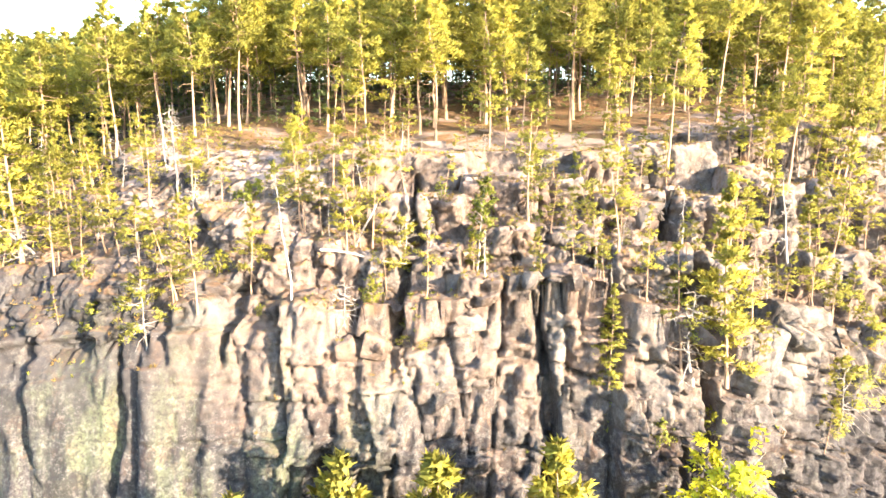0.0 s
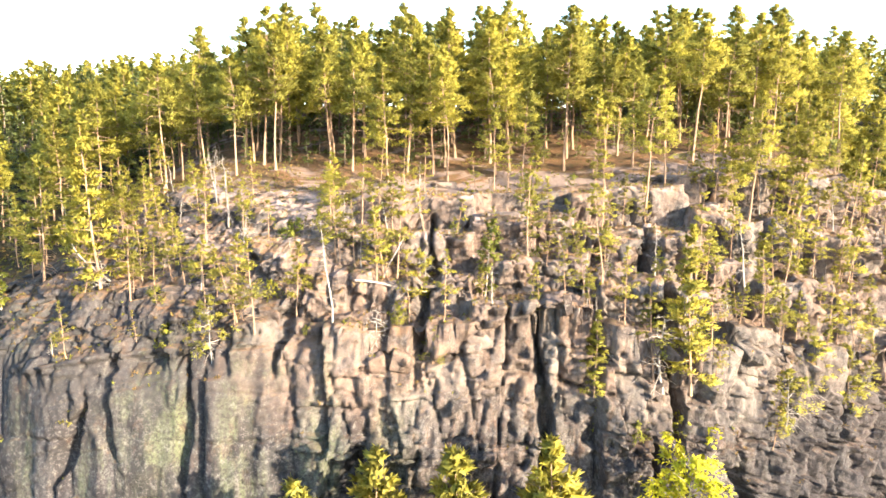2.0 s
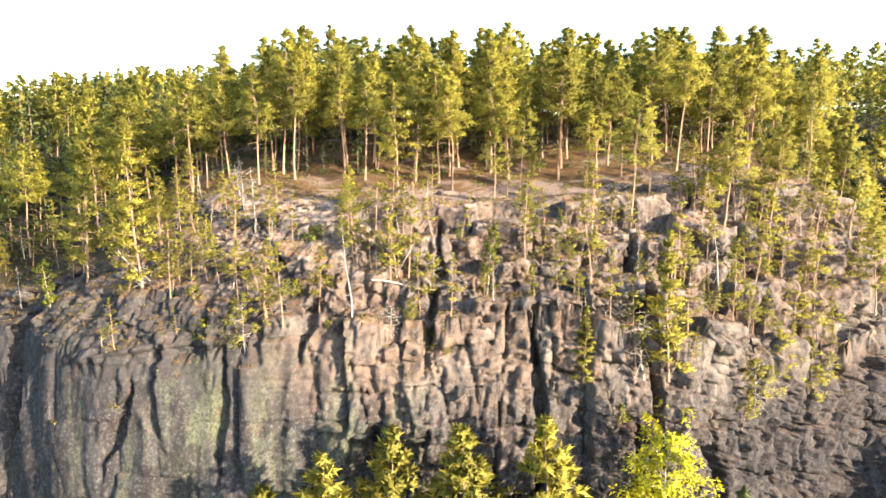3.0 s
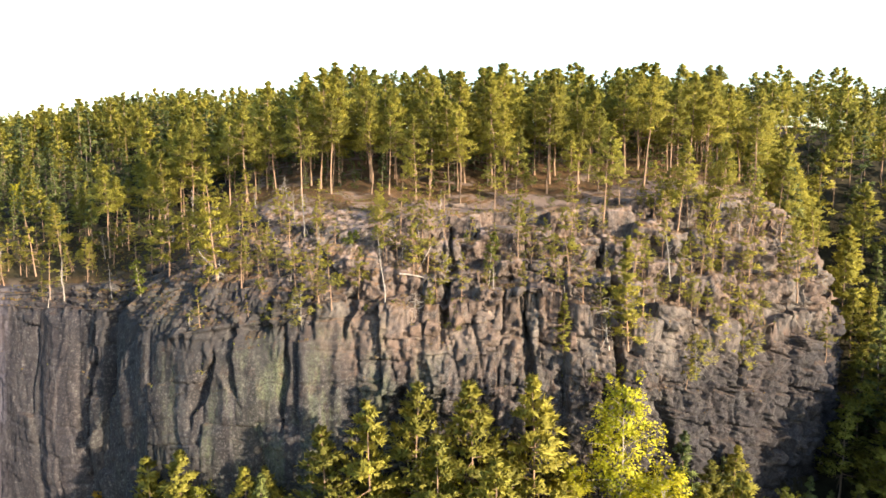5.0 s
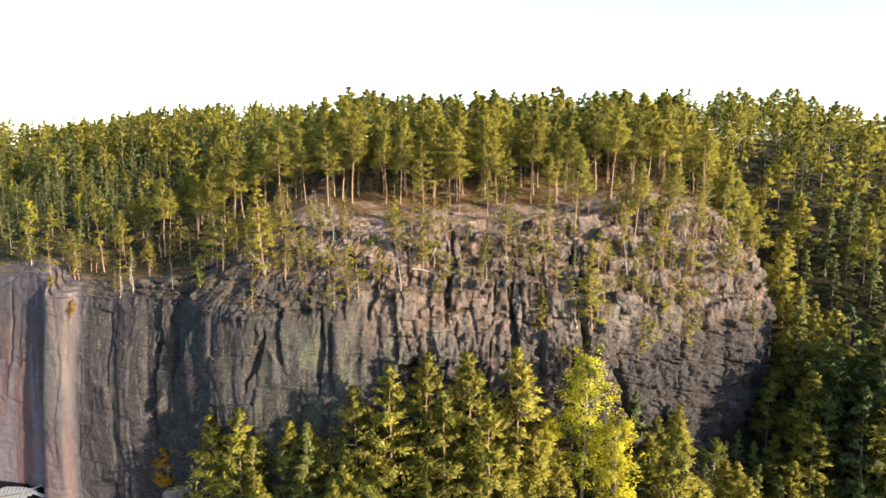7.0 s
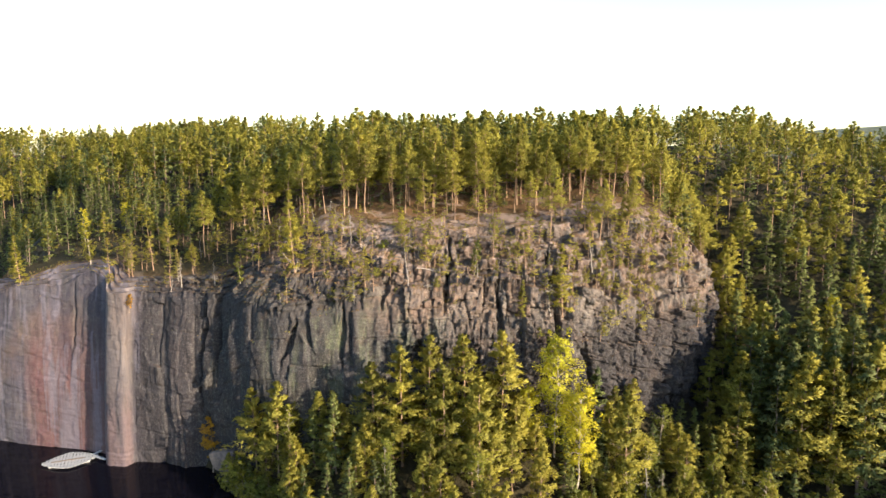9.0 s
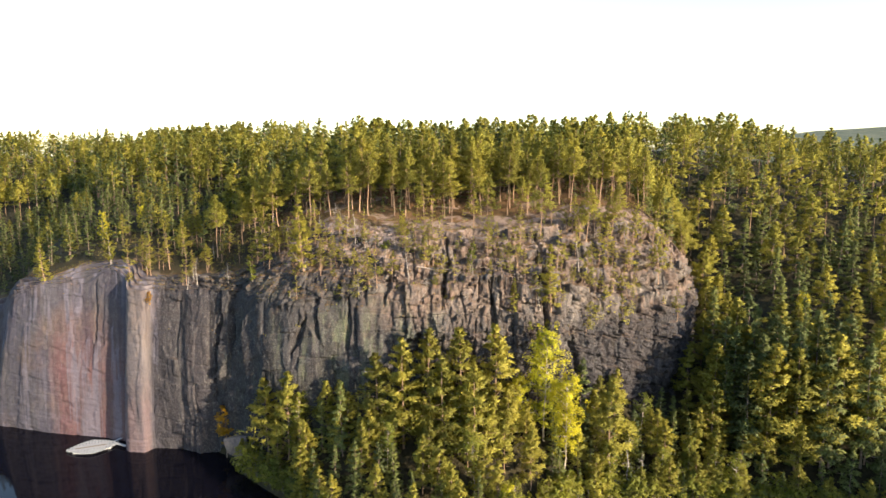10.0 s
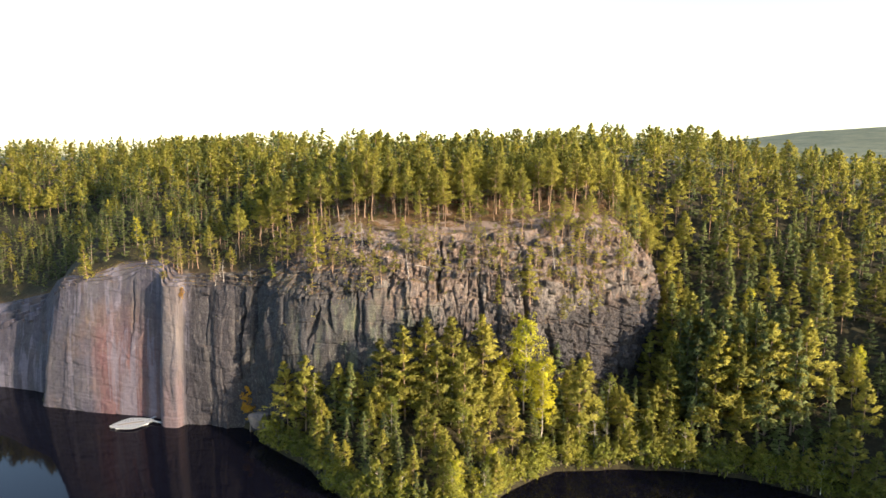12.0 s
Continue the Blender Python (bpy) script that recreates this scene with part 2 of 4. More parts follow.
def leaf_material(name, dark, light, tip, through_light=0.28, spread=0.55):
    n = Nodes(name)
    info = n.t.nodes.new("ShaderNodeObjectInfo")
    geo = n.t.nodes.new("ShaderNodeNewGeometry")
    pos = n.add("ShaderNodeMapping", Vector=geo.outputs["Position"])
    wide = n.noise(pos.outputs[0], 0.17, 2, 0.5)
    c = n.mix(n.ramp(wide, [(0.35, 0.0), (0.65, 1.0)]), dark, light)
    at = n.t.nodes.new("ShaderNodeAttribute")
    at.attribute_name = "tone"
    own = n.math("FRACT", n.math("ADD", info.outputs["Random"], at.outputs["Fac"]))
    c = n.mix(n.math("MULTIPLY", own, spread), c, tip)
    shade = n.math("FRACT", n.math("MULTIPLY", own, 7.3))
    if spread > 0.45:
        c = n.mix(n.ramp(shade, [(0.0, 0.6), (0.4, 0.0)]), c, tuple(0.55 * v for v in dark))
    isl = geo.outputs["Random Per Island"]
    v = n.add("ShaderNodeMapRange", Value=isl)
    v.inputs[3].default_value, v.inputs[4].default_value = 0.75, 1.2
    hsv = n.t.nodes.new("ShaderNodeHueSaturation")
    n.link(c, hsv.inputs["Color"])
    n.link(v.outputs[0], hsv.inputs["Value"])
    mat = n.finish(hsv.outputs[0], 0.6, 0.25)
    tr = n.add("ShaderNodeBsdfTranslucent", Color=hsv.outputs[0])
    sh = n.add("ShaderNodeMixShader", Fac=through_light)
    n.link(n.bsdf.outputs[0], sh.inputs[1])
    n.link(tr.outputs[0], sh.inputs[2])
    n.link(sh.outputs[0], n.out.inputs[0])
    return mat


def bark_material(name, low, high, low_z=2.0, high_z=7.0):
    n = Nodes(name)
    z = n.xyz()[2]
    r = n.add("ShaderNodeMapRange", Value=z)
    r.inputs[1].default_value, r.inputs[2].default_value = low_z, high_z
    c = n.mix(r.outputs[0], low, high)
    g = n.noise(n.place((3.0, 3.0, 0.6)), 4.0, 4, 0.7)
    c = n.mix(n.ramp(g, [(0.4, 0.0), (0.7, 0.6)]), c, tuple(v * 0.45 for v in low))
    n.bump(g, 0.6, 0.03)
    return n.finish(c, 0.85, 0.2)


def plain_material(name, a, b, scale=2.0, rough=0.8, stretch=(1, 1, 1), depth=0.02):
    n = Nodes(name)
    vec = n.place(stretch)
    g = n.noise(vec, scale, 5, 0.65)
    c = n.mix(n.ramp(g, [(0.35, 0.0), (0.65, 1.0)]), a, b)
    n.bump(n.noise(vec, scale * 5, 4, 0.7), 0.6, depth)
    return n.finish(c, rough, 0.25)


ROCK = rock_material()
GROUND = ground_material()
WATER = water_material()
NEEDLE = leaf_material("pine_needles", (0.20, 0.205, 0.042), (0.35, 0.335, 0.058), (0.45, 0.395, 0.065), 0.5)
FIR = leaf_material("spruce_needles", (0.080, 0.108, 0.046), (0.165, 0.20, 0.062), (0.25, 0.265, 0.068), 0.42)
BIRCH_LEAF = leaf_material("birch_leaves", (0.40, 0.41, 0.03), (0.52, 0.50, 0.03), (0.60, 0.50, 0.025), 0.45, 0.4)
ORANGE_LEAF = leaf_material("rowan_leaves", (0.36, 0.20, 0.02), (0.48, 0.26, 0.02), (0.50, 0.30, 0.02), 0.45, 0.4)
SHRUB_LEAF = leaf_material("shrub_leaves", (0.13, 0.16, 0.022), (0.22, 0.23, 0.03), (0.30, 0.27, 0.03), 0.4, 0.6)
HEATHER = leaf_material("heather_sprigs", (0.12, 0.09, 0.03), (0.20, 0.13, 0.045), (0.10, 0.11, 0.03), 0.2, 0.4)
PINE_BARK = bark_material("pine_bark", (0.20, 0.165, 0.145), (0.30, 0.20, 0.135))
FIR_BARK = bark_material("spruce_bark", (0.20, 0.165, 0.14), (0.22, 0.17, 0.135))
BIRCH_BARK = bark_material("birch_bark", (0.55, 0.52, 0.47), (0.42, 0.36, 0.30))
DEAD_WOOD = plain_material("dead_wood", (0.19, 0.17, 0.155), (0.34, 0.31, 0.28), 3.0, 0.8, (3, 3, 0.4))
GREY_WOOD = plain_material("weathered_planks", (0.24, 0.25, 0.26), (0.40, 0.415, 0.43), 3.0, 0.7, (1, 5, 1))
PALE_ROCK = plain_material("pale_boulder_granite", (0.09, 0.073, 0.066), (0.21, 0.165, 0.14), 0.9, 0.85, (1, 1, 1), 0.15)


# ---- helpers for meshes ----
def rounded(me, normals):
    """Shades a crown as one soft mass: every blade takes the crown's own outward direction."""
    me.polygons.foreach_set("use_smooth", np.ones(len(me.polygons), bool))
    me.normals_split_custom_set_from_vertices(normals)
    return me


def mesh_of(name, verts, faces, material, smooth=False):
    """A mesh from arrays; faces is an (n, 3) or (n, 4) array or a plain list."""
    me = bpy.data.meshes.new(name)
    if isinstance(faces, np.ndarray):
        k = faces.shape[1]
        me.vertices.add(len(verts))
        me.vertices.foreach_set("co", np.asarray(verts, np.float32).ravel())
        me.loops.add(faces.size)
        me.loops.foreach_set("vertex_index", faces.astype(np.int32).ravel())
        me.polygons.add(len(faces))
        me.polygons.foreach_set("loop_start", np.arange(0, faces.size, k, dtype=np.int32))
        me.update(calc_edges=True)
    else:
        me.from_pydata([tuple(v) for v in verts], [], faces)
    if smooth:
        me.polygons.foreach_set("use_smooth", np.ones(len(me.polygons), bool))
    me.materials.append(material)
    return me


def part(name, me, parent=None, label=""):
    ob = new(name, me)
    if parent is not None:
        ob.parent = parent
    return tagged(ob, label)


# ---- the plan: stations along the cliff, from west to east ----
# foot of the cliff, upper edge of the sheer face, rim of the broken slope above it
FOOT = np.array([(-230, 110, -3), (-150, 86, -3), (-127, 79.5, -3), (-121.5, 78, -3), (-119.5, 68, -3), (-106, 64.5, -3), (-93, 62, -3), (-82, 59.5, -3),
                 (-80.3, 58.8, -3), (-78.6, 53.4, -3), (-73.9, 53.0, -3), (-73.0, 55.6, -3), (-57, 53.4, -2), (-50, 50, 1), (-43, 44.5, 6), (-36, 42, 9), (-25, 40.5, 12), (-12, 40, 14),
                 (5, 40, 15), (18, 42.5, 15), (33, 48.5, 13), (44, 54, 12), (50, 62, 14), (57, 76, 26)], float)
EDGE = np.array([(-230, 116, 14), (-150, 90, 13), (-127, 84, 21), (-121.5, 80, 27), (-113, 70, 32.5), (-104, 67, 36), (-92.5, 66, 36), (-85, 65, 40.5),
                 (-80.5, 63, 38), (-78.2, 58, 36), (-73.9, 57, 36.3), (-73.0, 59.4, 36.4), (-57, 55.6, 37), (-50, 52.5, 37.5), (-44, 47, 36.5), (-37, 43.5, 35), (-26, 42.8, 37.5), (-12, 43.5, 39),
                 (6, 42.5, 41), (17, 43.5, 38), (33, 49.6, 34), (46, 57.5, 36), (51, 64, 34), (57, 77, 33)], float)
RIM = np.array([(-230, 130, 24), (-150, 100, 22), (-127, 92, 28), (-121, 86, 33), (-112, 74, 36.5), (-104, 70, 37), (-94, 71, 41), (-84, 69, 42),
                (-80, 68, 42), (-77, 64, 39), (-74.6, 64, 39), (-73.6, 64, 39), (-57, 62, 40), (-49, 62, 43), (-41, 63, 48), (-33, 64, 52), (-22, 58, 51.5), (-11, 58, 51.4),
                (5, 60.5, 51.4), (17, 63, 52.5), (30, 67.5, 54), (44, 70, 52), (52, 72, 45), (57, 80, 38)], float)
SHORE_X = [-400, -150, -127, -121, -106, -82, -78, -60, -55, -48, -36, -30, -25, -15, -5, 3, 9, 16, 21, 36, 48, 55, 64, 74, 84, 92, 97, 104, 200, 400]
SHORE_Y = [160, 90, 82, 74, 68, 63, 58, 56, 52, 43, 32, 23, 17, 10, 8, 12, 20.5, 26.5, 30, 31, 30.5, 29, 26, 19, 6, -18, -50, -110, -160, -200]


def fbm(x, y, scale, seed, octaves=4):
    """Smooth value noise on arrays, about -1 to 1."""
    total, amp, norm = 0, 1.0, 0
    for o in range(octaves):
        f = 2 ** o / scale
        px, py = x * f + seed * 17.3 + o * 31.7, y * f + seed * 7.9 + o * 11.3
        ix, iy = np.floor(px), np.floor(py)
        fx, fy = px - ix, py - iy
        fx, fy = fx * fx * (3 - 2 * fx), fy * fy * (3 - 2 * fy)
        v = [[hash2(ix + i, iy + j, seed) for j in (0, 1)] for i in (0, 1)]
        total = total + amp * ((v[0][0] * (1 - fx) + v[1][0] * fx) * (1 - fy) + (v[0][1] * (1 - fx) + v[1][1] * fx) * fy)
        norm += amp
        amp *= 0.5
    return total / norm * 2 - 1


def hash2(ix, iy, seed):
    """A random number 0 to 1 for each whole pair."""
    v = np.sin(ix * 127.1 + iy * 311.7 + seed * 74.7) * 43758.5453
    return v - np.floor(v)


def soft_min(a, b, k):
    return -k * np.logaddexp(-a / k, -b / k)


def ground_height(x, y):
    """The land without the cliff's face: lake bed, talus and wooded slopes, the tops behind the rim, the far country."""
    shore = np.interp(x, SHORE_X, SHORE_Y)
    yb, zb = np.interp(x, FOOT[:, 0], FOOT[:, 1]), np.interp(x, FOOT[:, 0], FOOT[:, 2])
    yr, zr = np.interp(x, RIM[:, 0], RIM[:, 1]), np.interp(x, RIM[:, 0], RIM[:, 2])
    d = y - shore
    bumps = fbm(x, y, 14, 3) * 1.1
    # in front of the cliff
    reach = np.maximum(yb - shore, 3.0)
    front = np.where(d < 0, np.maximum(d * 0.5, -5), np.maximum(zb, 0) * np.clip(d / reach, 0, 1.4) ** 1.05 + 0.3)
    # behind the rim
    top = np.interp(x, [-300, -120, -60, 0, 50, 100, 200, 330], [69.5, 70.5, 71, 70, 70.5, 68, 54, 42])
    back = zr + (top - zr) * (1 - np.exp(-np.maximum(y - yr, 0) / 60)) + bumps * np.clip((y - yr) / 12, 0, 1)
    s = np.clip((y - yb - 1.2) / np.maximum(yr - yb - 1.2, 0.5), 0, 1)
    cliff_side = np.where(y < yb + 1.2, front, front * (1 - s) + (back - 0.5) * s)
    # the wooded slope east of the cliff
    slope = np.interp(x, [57, 75, 110, 200], [0.62, 0.58, 0.45, 0.38])
    bank = np.interp(x, [48, 55, 64, 74, 120, 300], [30.5, 29, 26, 19, -8, -60])
    low = np.minimum(d * 0.3, 5) + 0.3
    east = np.where(d < 0, np.maximum(d * 0.5, -5), np.maximum(low, soft_min((y - bank) * slope + 0.3, top + 0 * d, 6)) + bumps * np.clip(d / 15, 0, 1))
    w = np.clip((x - 48) / 14, 0, 1)
    h = cliff_side * (1 - w) + east * w
    # a wooded rise on the eastern shore, out of view, added to shade the valley
    h = h + 21 * np.exp(-((x - 152) / 36) ** 2 - ((y + 28) / 50) ** 2) * np.clip((x - 92) / 25, 0, 1) * np.clip(d / 6, 0, 1)
    # the far country falls away and rises to hills in the east
    away = np.clip((y - 260) / 500, 0, 1)
    far = 45 + 10 * fbm(x, y, 500, 5) + 7 * fbm(x, y, 70, 6, 3) + 170 * np.exp(-((x - 2420) / 1400) ** 2 - ((y - 3000) / 900) ** 2) + 45 * np.exp(-((x - 900) / 500) ** 2 - ((y - 1700) / 350) ** 2)
    return h * (1 - away) + far * away


def ground_sheet():
    def axis(low, high, near_low, near_high, step, grow):
        a = [*np.arange(near_low, near_high + step, step)]
        s = step
        while a[-1] < high:
            s *= grow
            a.append(a[-1] + s)
        s, b = step, [near_low]
        while b[-1] > low:
            s *= grow
            b.append(b[-1] - s)
        return np.array(b[:0:-1] + a)

    xs = axis(-4500, 4500, -150, 130, 1.5, 1.1)
    ys = axis(-2500, 4800, 0, 190, 1.4, 1.1)
    gx, gy = np.meshgrid(xs, ys, indexing="ij")
    verts = np.stack([gx, gy, ground_height(gx, gy)], -1).reshape(-1, 3)
    return verts, grid_faces(len(xs), len(ys))


def grid_faces(nu, nv):
    i, j = np.meshgrid(np.arange(nu - 1), np.arange(nv - 1), indexing="ij")
    a = (i * nv + j).ravel()
    return np.stack([a, a + nv, a + nv + 1, a + 1], 1)


def partition(a, seed, lane):
    """Cuts a line into uneven lengths: the piece's number, the place within it (0 to 1) and its length."""
    def cut(k):
        return k + 0.8 * (hash2(k, lane, seed) - 0.5)

    k = np.floor(a)
    k = np.where(a < cut(k), k - 1, np.where(a >= cut(k + 1), k + 1, k))
    start, end = cut(k), cut(k + 1)
    return k, (a - start) / (end - start), end - start


def facets(a, w, wide, tall, seed):
    """Jointed upright blocks: for each point its block's random numbers, its metres from the block's middle, and its metres to the next joint."""
    band = np.floor(w / (tall * 2.6) + 0.25 * np.sin(a / wide))
    col, cu, lu = partition(a / wide + hash2(band, band * 0, seed + 2), seed, band)
    row, cw, lw = partition(w / tall + 9 * hash2(col, band, seed + 3), seed + 1, col + 57 * band)
    gap = np.minimum(np.minimum(cu, 1 - cu) * lu * wide, np.minimum(cw, 1 - cw) * lw * tall)
    key = col + 131 * band
    return [hash2(key, row, seed + k) for k in (11, 13, 17, 19)], (cu - 0.5) * lu * wide, (cw - 0.5) * lw * tall, gap


# deep clefts: x, low z, high z, half width, depth, lean (metres sideways from low to high)
CLEFTS = [(15.6, 30, 49, 0.75, 3.2, -1.2), (5.0, 22, 42, 0.55, 2.6, -1.0), (-25.6, 27, 37, 0.7, 1.3, 0.4), (-6.0, 38, 48, 0.9, 2.4, 0.6), 
          (-18.0, 38.5, 43, 1.5, 2.0, 1.5), (12.5, 22, 31, 0.6, 1.8, 0.5), (22.0, 20, 31, 0.7, 2.0, -1.5), (-37.5, 27, 34, 1.0, 1.3, 3.4), (-57.0, 14, 36, 0.8, 1.6, 1.5),
          (-52.5, 20, 37, 0.6, 1.5, -1.0), (-89.2, 22, 36, 0.3, 0.8, 0.3), (40.0, 16, 30, 0.6, 1.5, 1.5), (-11.0, 24, 31, 1.6, 1.5, 0.3)]


def cliff_surface():
    """The cliff's skin: a sheet that goes up the sheer face, over the broken slope and in behind the rim."""
    legs = np.hypot(*np.diff((FOOT[:, :2] + EDGE[:, :2] + RIM[:, :2]) / 3, axis=0).T)
    s = np.concatenate([[0], np.cumsum(np.maximum(legs, 3.0))])
    start = np.interp(1.5, np.arange(len(s)), s)
    broken = np.interp(-76.0, FOOT[:, 0], s)
    u = np.concatenate([np.arange(s[0], start, 1.2), np.arange(start, broken, 0.34), np.arange(broken, s[-1], 0.19)])

    def curve(table):
        c = np.stack([np.interp(u, s, table[:, k]) for k in range(3)], 1)
        k = np.hanning(15)
        k /= k.sum()
        pad = np.pad(c, ((7, 7), (0, 0)), "edge")
        return np.stack([np.convolve(pad[:, i], k, "valid") for i in range(3)], 1)

    foot, edge, rim = curve(FOOT), curve(EDGE), curve(RIM)
    foot[:, 2] -= 3.0
    face_rows, slope_rows = 190, 130
    v1, v2 = np.linspace(0, 1, face_rows), np.linspace(0, 1, slope_rows + 1)[1:]
    face = foot[:, None] * (1 - v1[None, :, None]) + edge[:, None] * v1[None, :, None]
    # the face keeps nearly sheer, with a slight belly
    bow = 0.9 * np.sin(np.pi * v1) ** 1.5
    face[:, :, 1] -= bow[None]
    slope = edge[:, None] * (1 - v2[None, :, None]) + rim[:, None] * v2[None, :, None]
    # the broken slope climbs in steep risers and flat treads, shifted from block to block
    uu = np.broadcast_to(u[:, None], slope.shape[:2])
    steps = 3.6
    jump = 0.6 * hash2(np.floor(uu / 4.6 + 0.35 * fbm(uu, uu * 0 + 3, 11, 21, 2)), 0 * uu, 77)
    f = (v2[None] + 0.13 * fbm(uu, 14 * v2[None] + 0 * uu, 7, 23, 3)) * steps + jump
    k = np.floor(f)
    r = f - k
    up = np.clip((k + np.clip(r / 0.42, 0, 1) - jump) / steps, 0, 1)
    inward = np.clip((k + np.clip((r - 0.36) / 0.64, 0, 1) - jump) / steps, 0, 1)
    # the low slabs lean back and run into the slope without a ledge
    plain = np.interp(edge[:, 0], [-58, -48, -18, -8], [0, 0.75, 0.75, 0])[:, None]
    up, inward = up * (1 - plain) + v2[None] ** 0.8 * plain, inward * (1 - plain) + v2[None] ** 1.3 * plain
    slope[:, :, 2] = edge[:, None, 2] + (rim[:, None, 2] - edge[:, None, 2]) * up
    slope[:, :, 1] = edge[:, None, 1] + (rim[:, None, 1] - edge[:, None, 1]) * inward
    tuck = np.stack([rim + np.array((0, 1.5, 0.1)), rim + np.array((0, 3.5, -0.6)), rim + np.array((0, 5.0, -2.5))], 1)
    p = np.concatenate([face, slope, tuck], 1)
    n_u, n_v = p.shape[:2]
    du, dv = np.gradient(p, axis=0), np.gradient(p, axis=1)
    nor = np.cross(du, dv)
    nor /= np.maximum(np.linalg.norm(nor, axis=2, keepdims=True), 1e-6)
    for _ in range(14):
        q = np.pad(nor, ((1, 1), (1, 1), (0, 0)), "edge")
        nor = (q[:-2, 1:-1] + q[2:, 1:-1] + q[1:-1, :-2] + q[1:-1, 2:] + q[1:-1, 1:-1]) / 5
    nor /= np.maximum(np.linalg.norm(nor, axis=2, keepdims=True), 1e-6)
    along = np.linalg.norm(np.diff(p, axis=1, prepend=p[:, :1]), axis=2).cumsum(1)
    uu = np.broadcast_to(u[:, None], (n_u, n_v))
    x, z = p[:, :, 0], p[:, :, 2]
    above = np.clip((z - edge[:, None, 2]) / 2 + 0.5, 0, 1)
    # the western wall is smooth, the low slabs are bellied, the middle and the east are broken
    rough = np.interp(x, [-140, -74, -68, -58, -50, -44, -24, -14, 60], [0.10, 0.13, 0.30, 0.6, 0.6, 0.42, 0.42, 0.9, 0.9])
    rough = np.maximum(rough, 0.85 * above * (x > -60))
    # the rim is worn round and smooth
    crest = np.clip((z - rim[:, None, 2] + 4.0) / 3.0, 0, 1)
    rough = rough * (1 - 0.72 * crest * np.interp(x, [-50, -40, 30, 44], [0, 1, 1, 0.4]))
    calm = np.interp(x, [-73, -66, -22, -10], [0.0, 1.0, 1.0, 0.0]) * (1 - above)
    wa = uu + 2.6 * fbm(uu, along, 22, 31, 2)
    ww = along + 3.0 * fbm(uu, along, 20, 37, 2) + 0.12 * uu
    out = np.zeros((n_u, n_v))
    tone = hue = None
    for wide, tall, amp, tilt, joint, depth, seed in ((9.0, 14.0, 1.6, 0.10, 0.26, 1.0, 41), (3.6, 5.6, 1.1, 0.22, 0.22, 0.8, 51), (1.6, 2.3, 0.85, 0.34, 0.17, 0.4, 61), (0.8, 1.05, 0.42, 0.45, 0.0, 0.0, 67)):
        lean = 0.22 * math.sin(seed)
        r, da, dw, gap = facets(wa + lean * ww, ww - 0.5 * lean * wa, wide, tall, seed)
        # steep tilts sideways, and undersides cut back under the block above
        lift = amp * (r[0] - 0.5) + tilt * da * 2 * (r[1] - 0.5) + 0.75 * tilt * dw * (2 * r[2] - 0.75)
        out += rough * lift * (1 - 0.72 * calm)
        if joint:
            out -= rough * depth * np.clip(1 - gap / joint, 0, 1) * (r[3] > 0.35) * (1 - 0.6 * calm)
        if seed == 51:
            tone, hue = r[3], r[2]
    # long upright folds and bellies of the slabs
    folds = 1 - np.abs(fbm(uu + 1.2 * fbm(uu, along, 9, 43, 2), along * 0.10, 4.5, 45, 3)) * 2.2
    out += calm * rough * 1.15 * folds
    r, da, dw, gap = facets(uu + 0.7 * fbm(uu, along, 8, 47, 2), along + 0.25 * uu, 7.0, 15.0, 49)
    out += calm * rough * (1.3 * (r[0] - 0.5) + 0.8 * da * (r[1] - 0.5) + 0.5 * (1 - (da / 3.5) ** 2) - 0.4 * np.clip(1 - gap / 0.3, 0, 1) * (r[3] > 0.4))
    out += fbm(uu, along, 24, 71, 3) * 1.0 * rough + fbm(uu, along, 0.7, 73, 3) * 0.07
    # long open joints of the smooth wall
    smooth = np.interp(x, [-76, -70], [1.0, 0.0])
    r, da, dw, gap = facets(uu + 0.5 * fbm(uu, along, 7, 53, 3), along + 0.3 * uu, 5.5, 14.0, 55)
    out += smooth * (0.35 * (r[0] - 0.5) - 0.12 * np.clip(1 - gap / 0.2, 0, 1) * (r[3] > 0.7))
    for cx, z0, z1, half, depth, lean in CLEFTS:
        t = np.clip((z - z0) / (z1 - z0), 0, 1)
        line = cx + lean * t + fbm(z, x * 0, 4, cx, 2) * 0.5
        line = line + 0.5 * (hash2(np.floor(z / 2.3), 0 * z, cx) - 0.5)
        wide = half * (0.3 + 0.8 * np.sin(np.pi * np.clip(t, 0.04, 0.96))) * (1 + 0.7 * fbm(z, x * 0 + cx, 2.2, 19, 2))
        g = np.clip(1.6 - 1.6 * np.abs(x - line) / wide, 0, 1)
        ends = np.clip((z - z0) / 2 + 1, 0, 1) * np.clip((z1 - z) / 2 + 1, 0, 1)
        out -= depth * g * ends
    out[:, -3:] *= 0.2
    p = p + nor * out[:, :, None] * np.array((1.0, 1.0, 0.35))
    return p, n_u, n_v, nor, tone, hue


def boulder_mesh(seed, mat):
    """An angular block with worn edges."""
    rng = np.random.default_rng(seed)
    bm = bmesh.new()
    for _ in range(26):
        p = rng.uniform(-1, 1, 3)
        p = np.sign(p) * np.abs(p) ** 0.7
        bm.verts.new(p * np.array((1, 0.85, 0.8)))
    bmesh.ops.convex_hull(bm, input=bm.verts)
    bmesh.ops.delete(bm, geom=[v for v in bm.verts if not v.link_faces], context="VERTS")
    bmesh.ops.bevel(bm, geom=bm.edges[:], offset=0.07, segments=1, affect="EDGES")
    me = bpy.data.meshes.new("boulder")
    bm.to_mesh(me)
    bm.free()
    me.materials.append(mat)
    return me


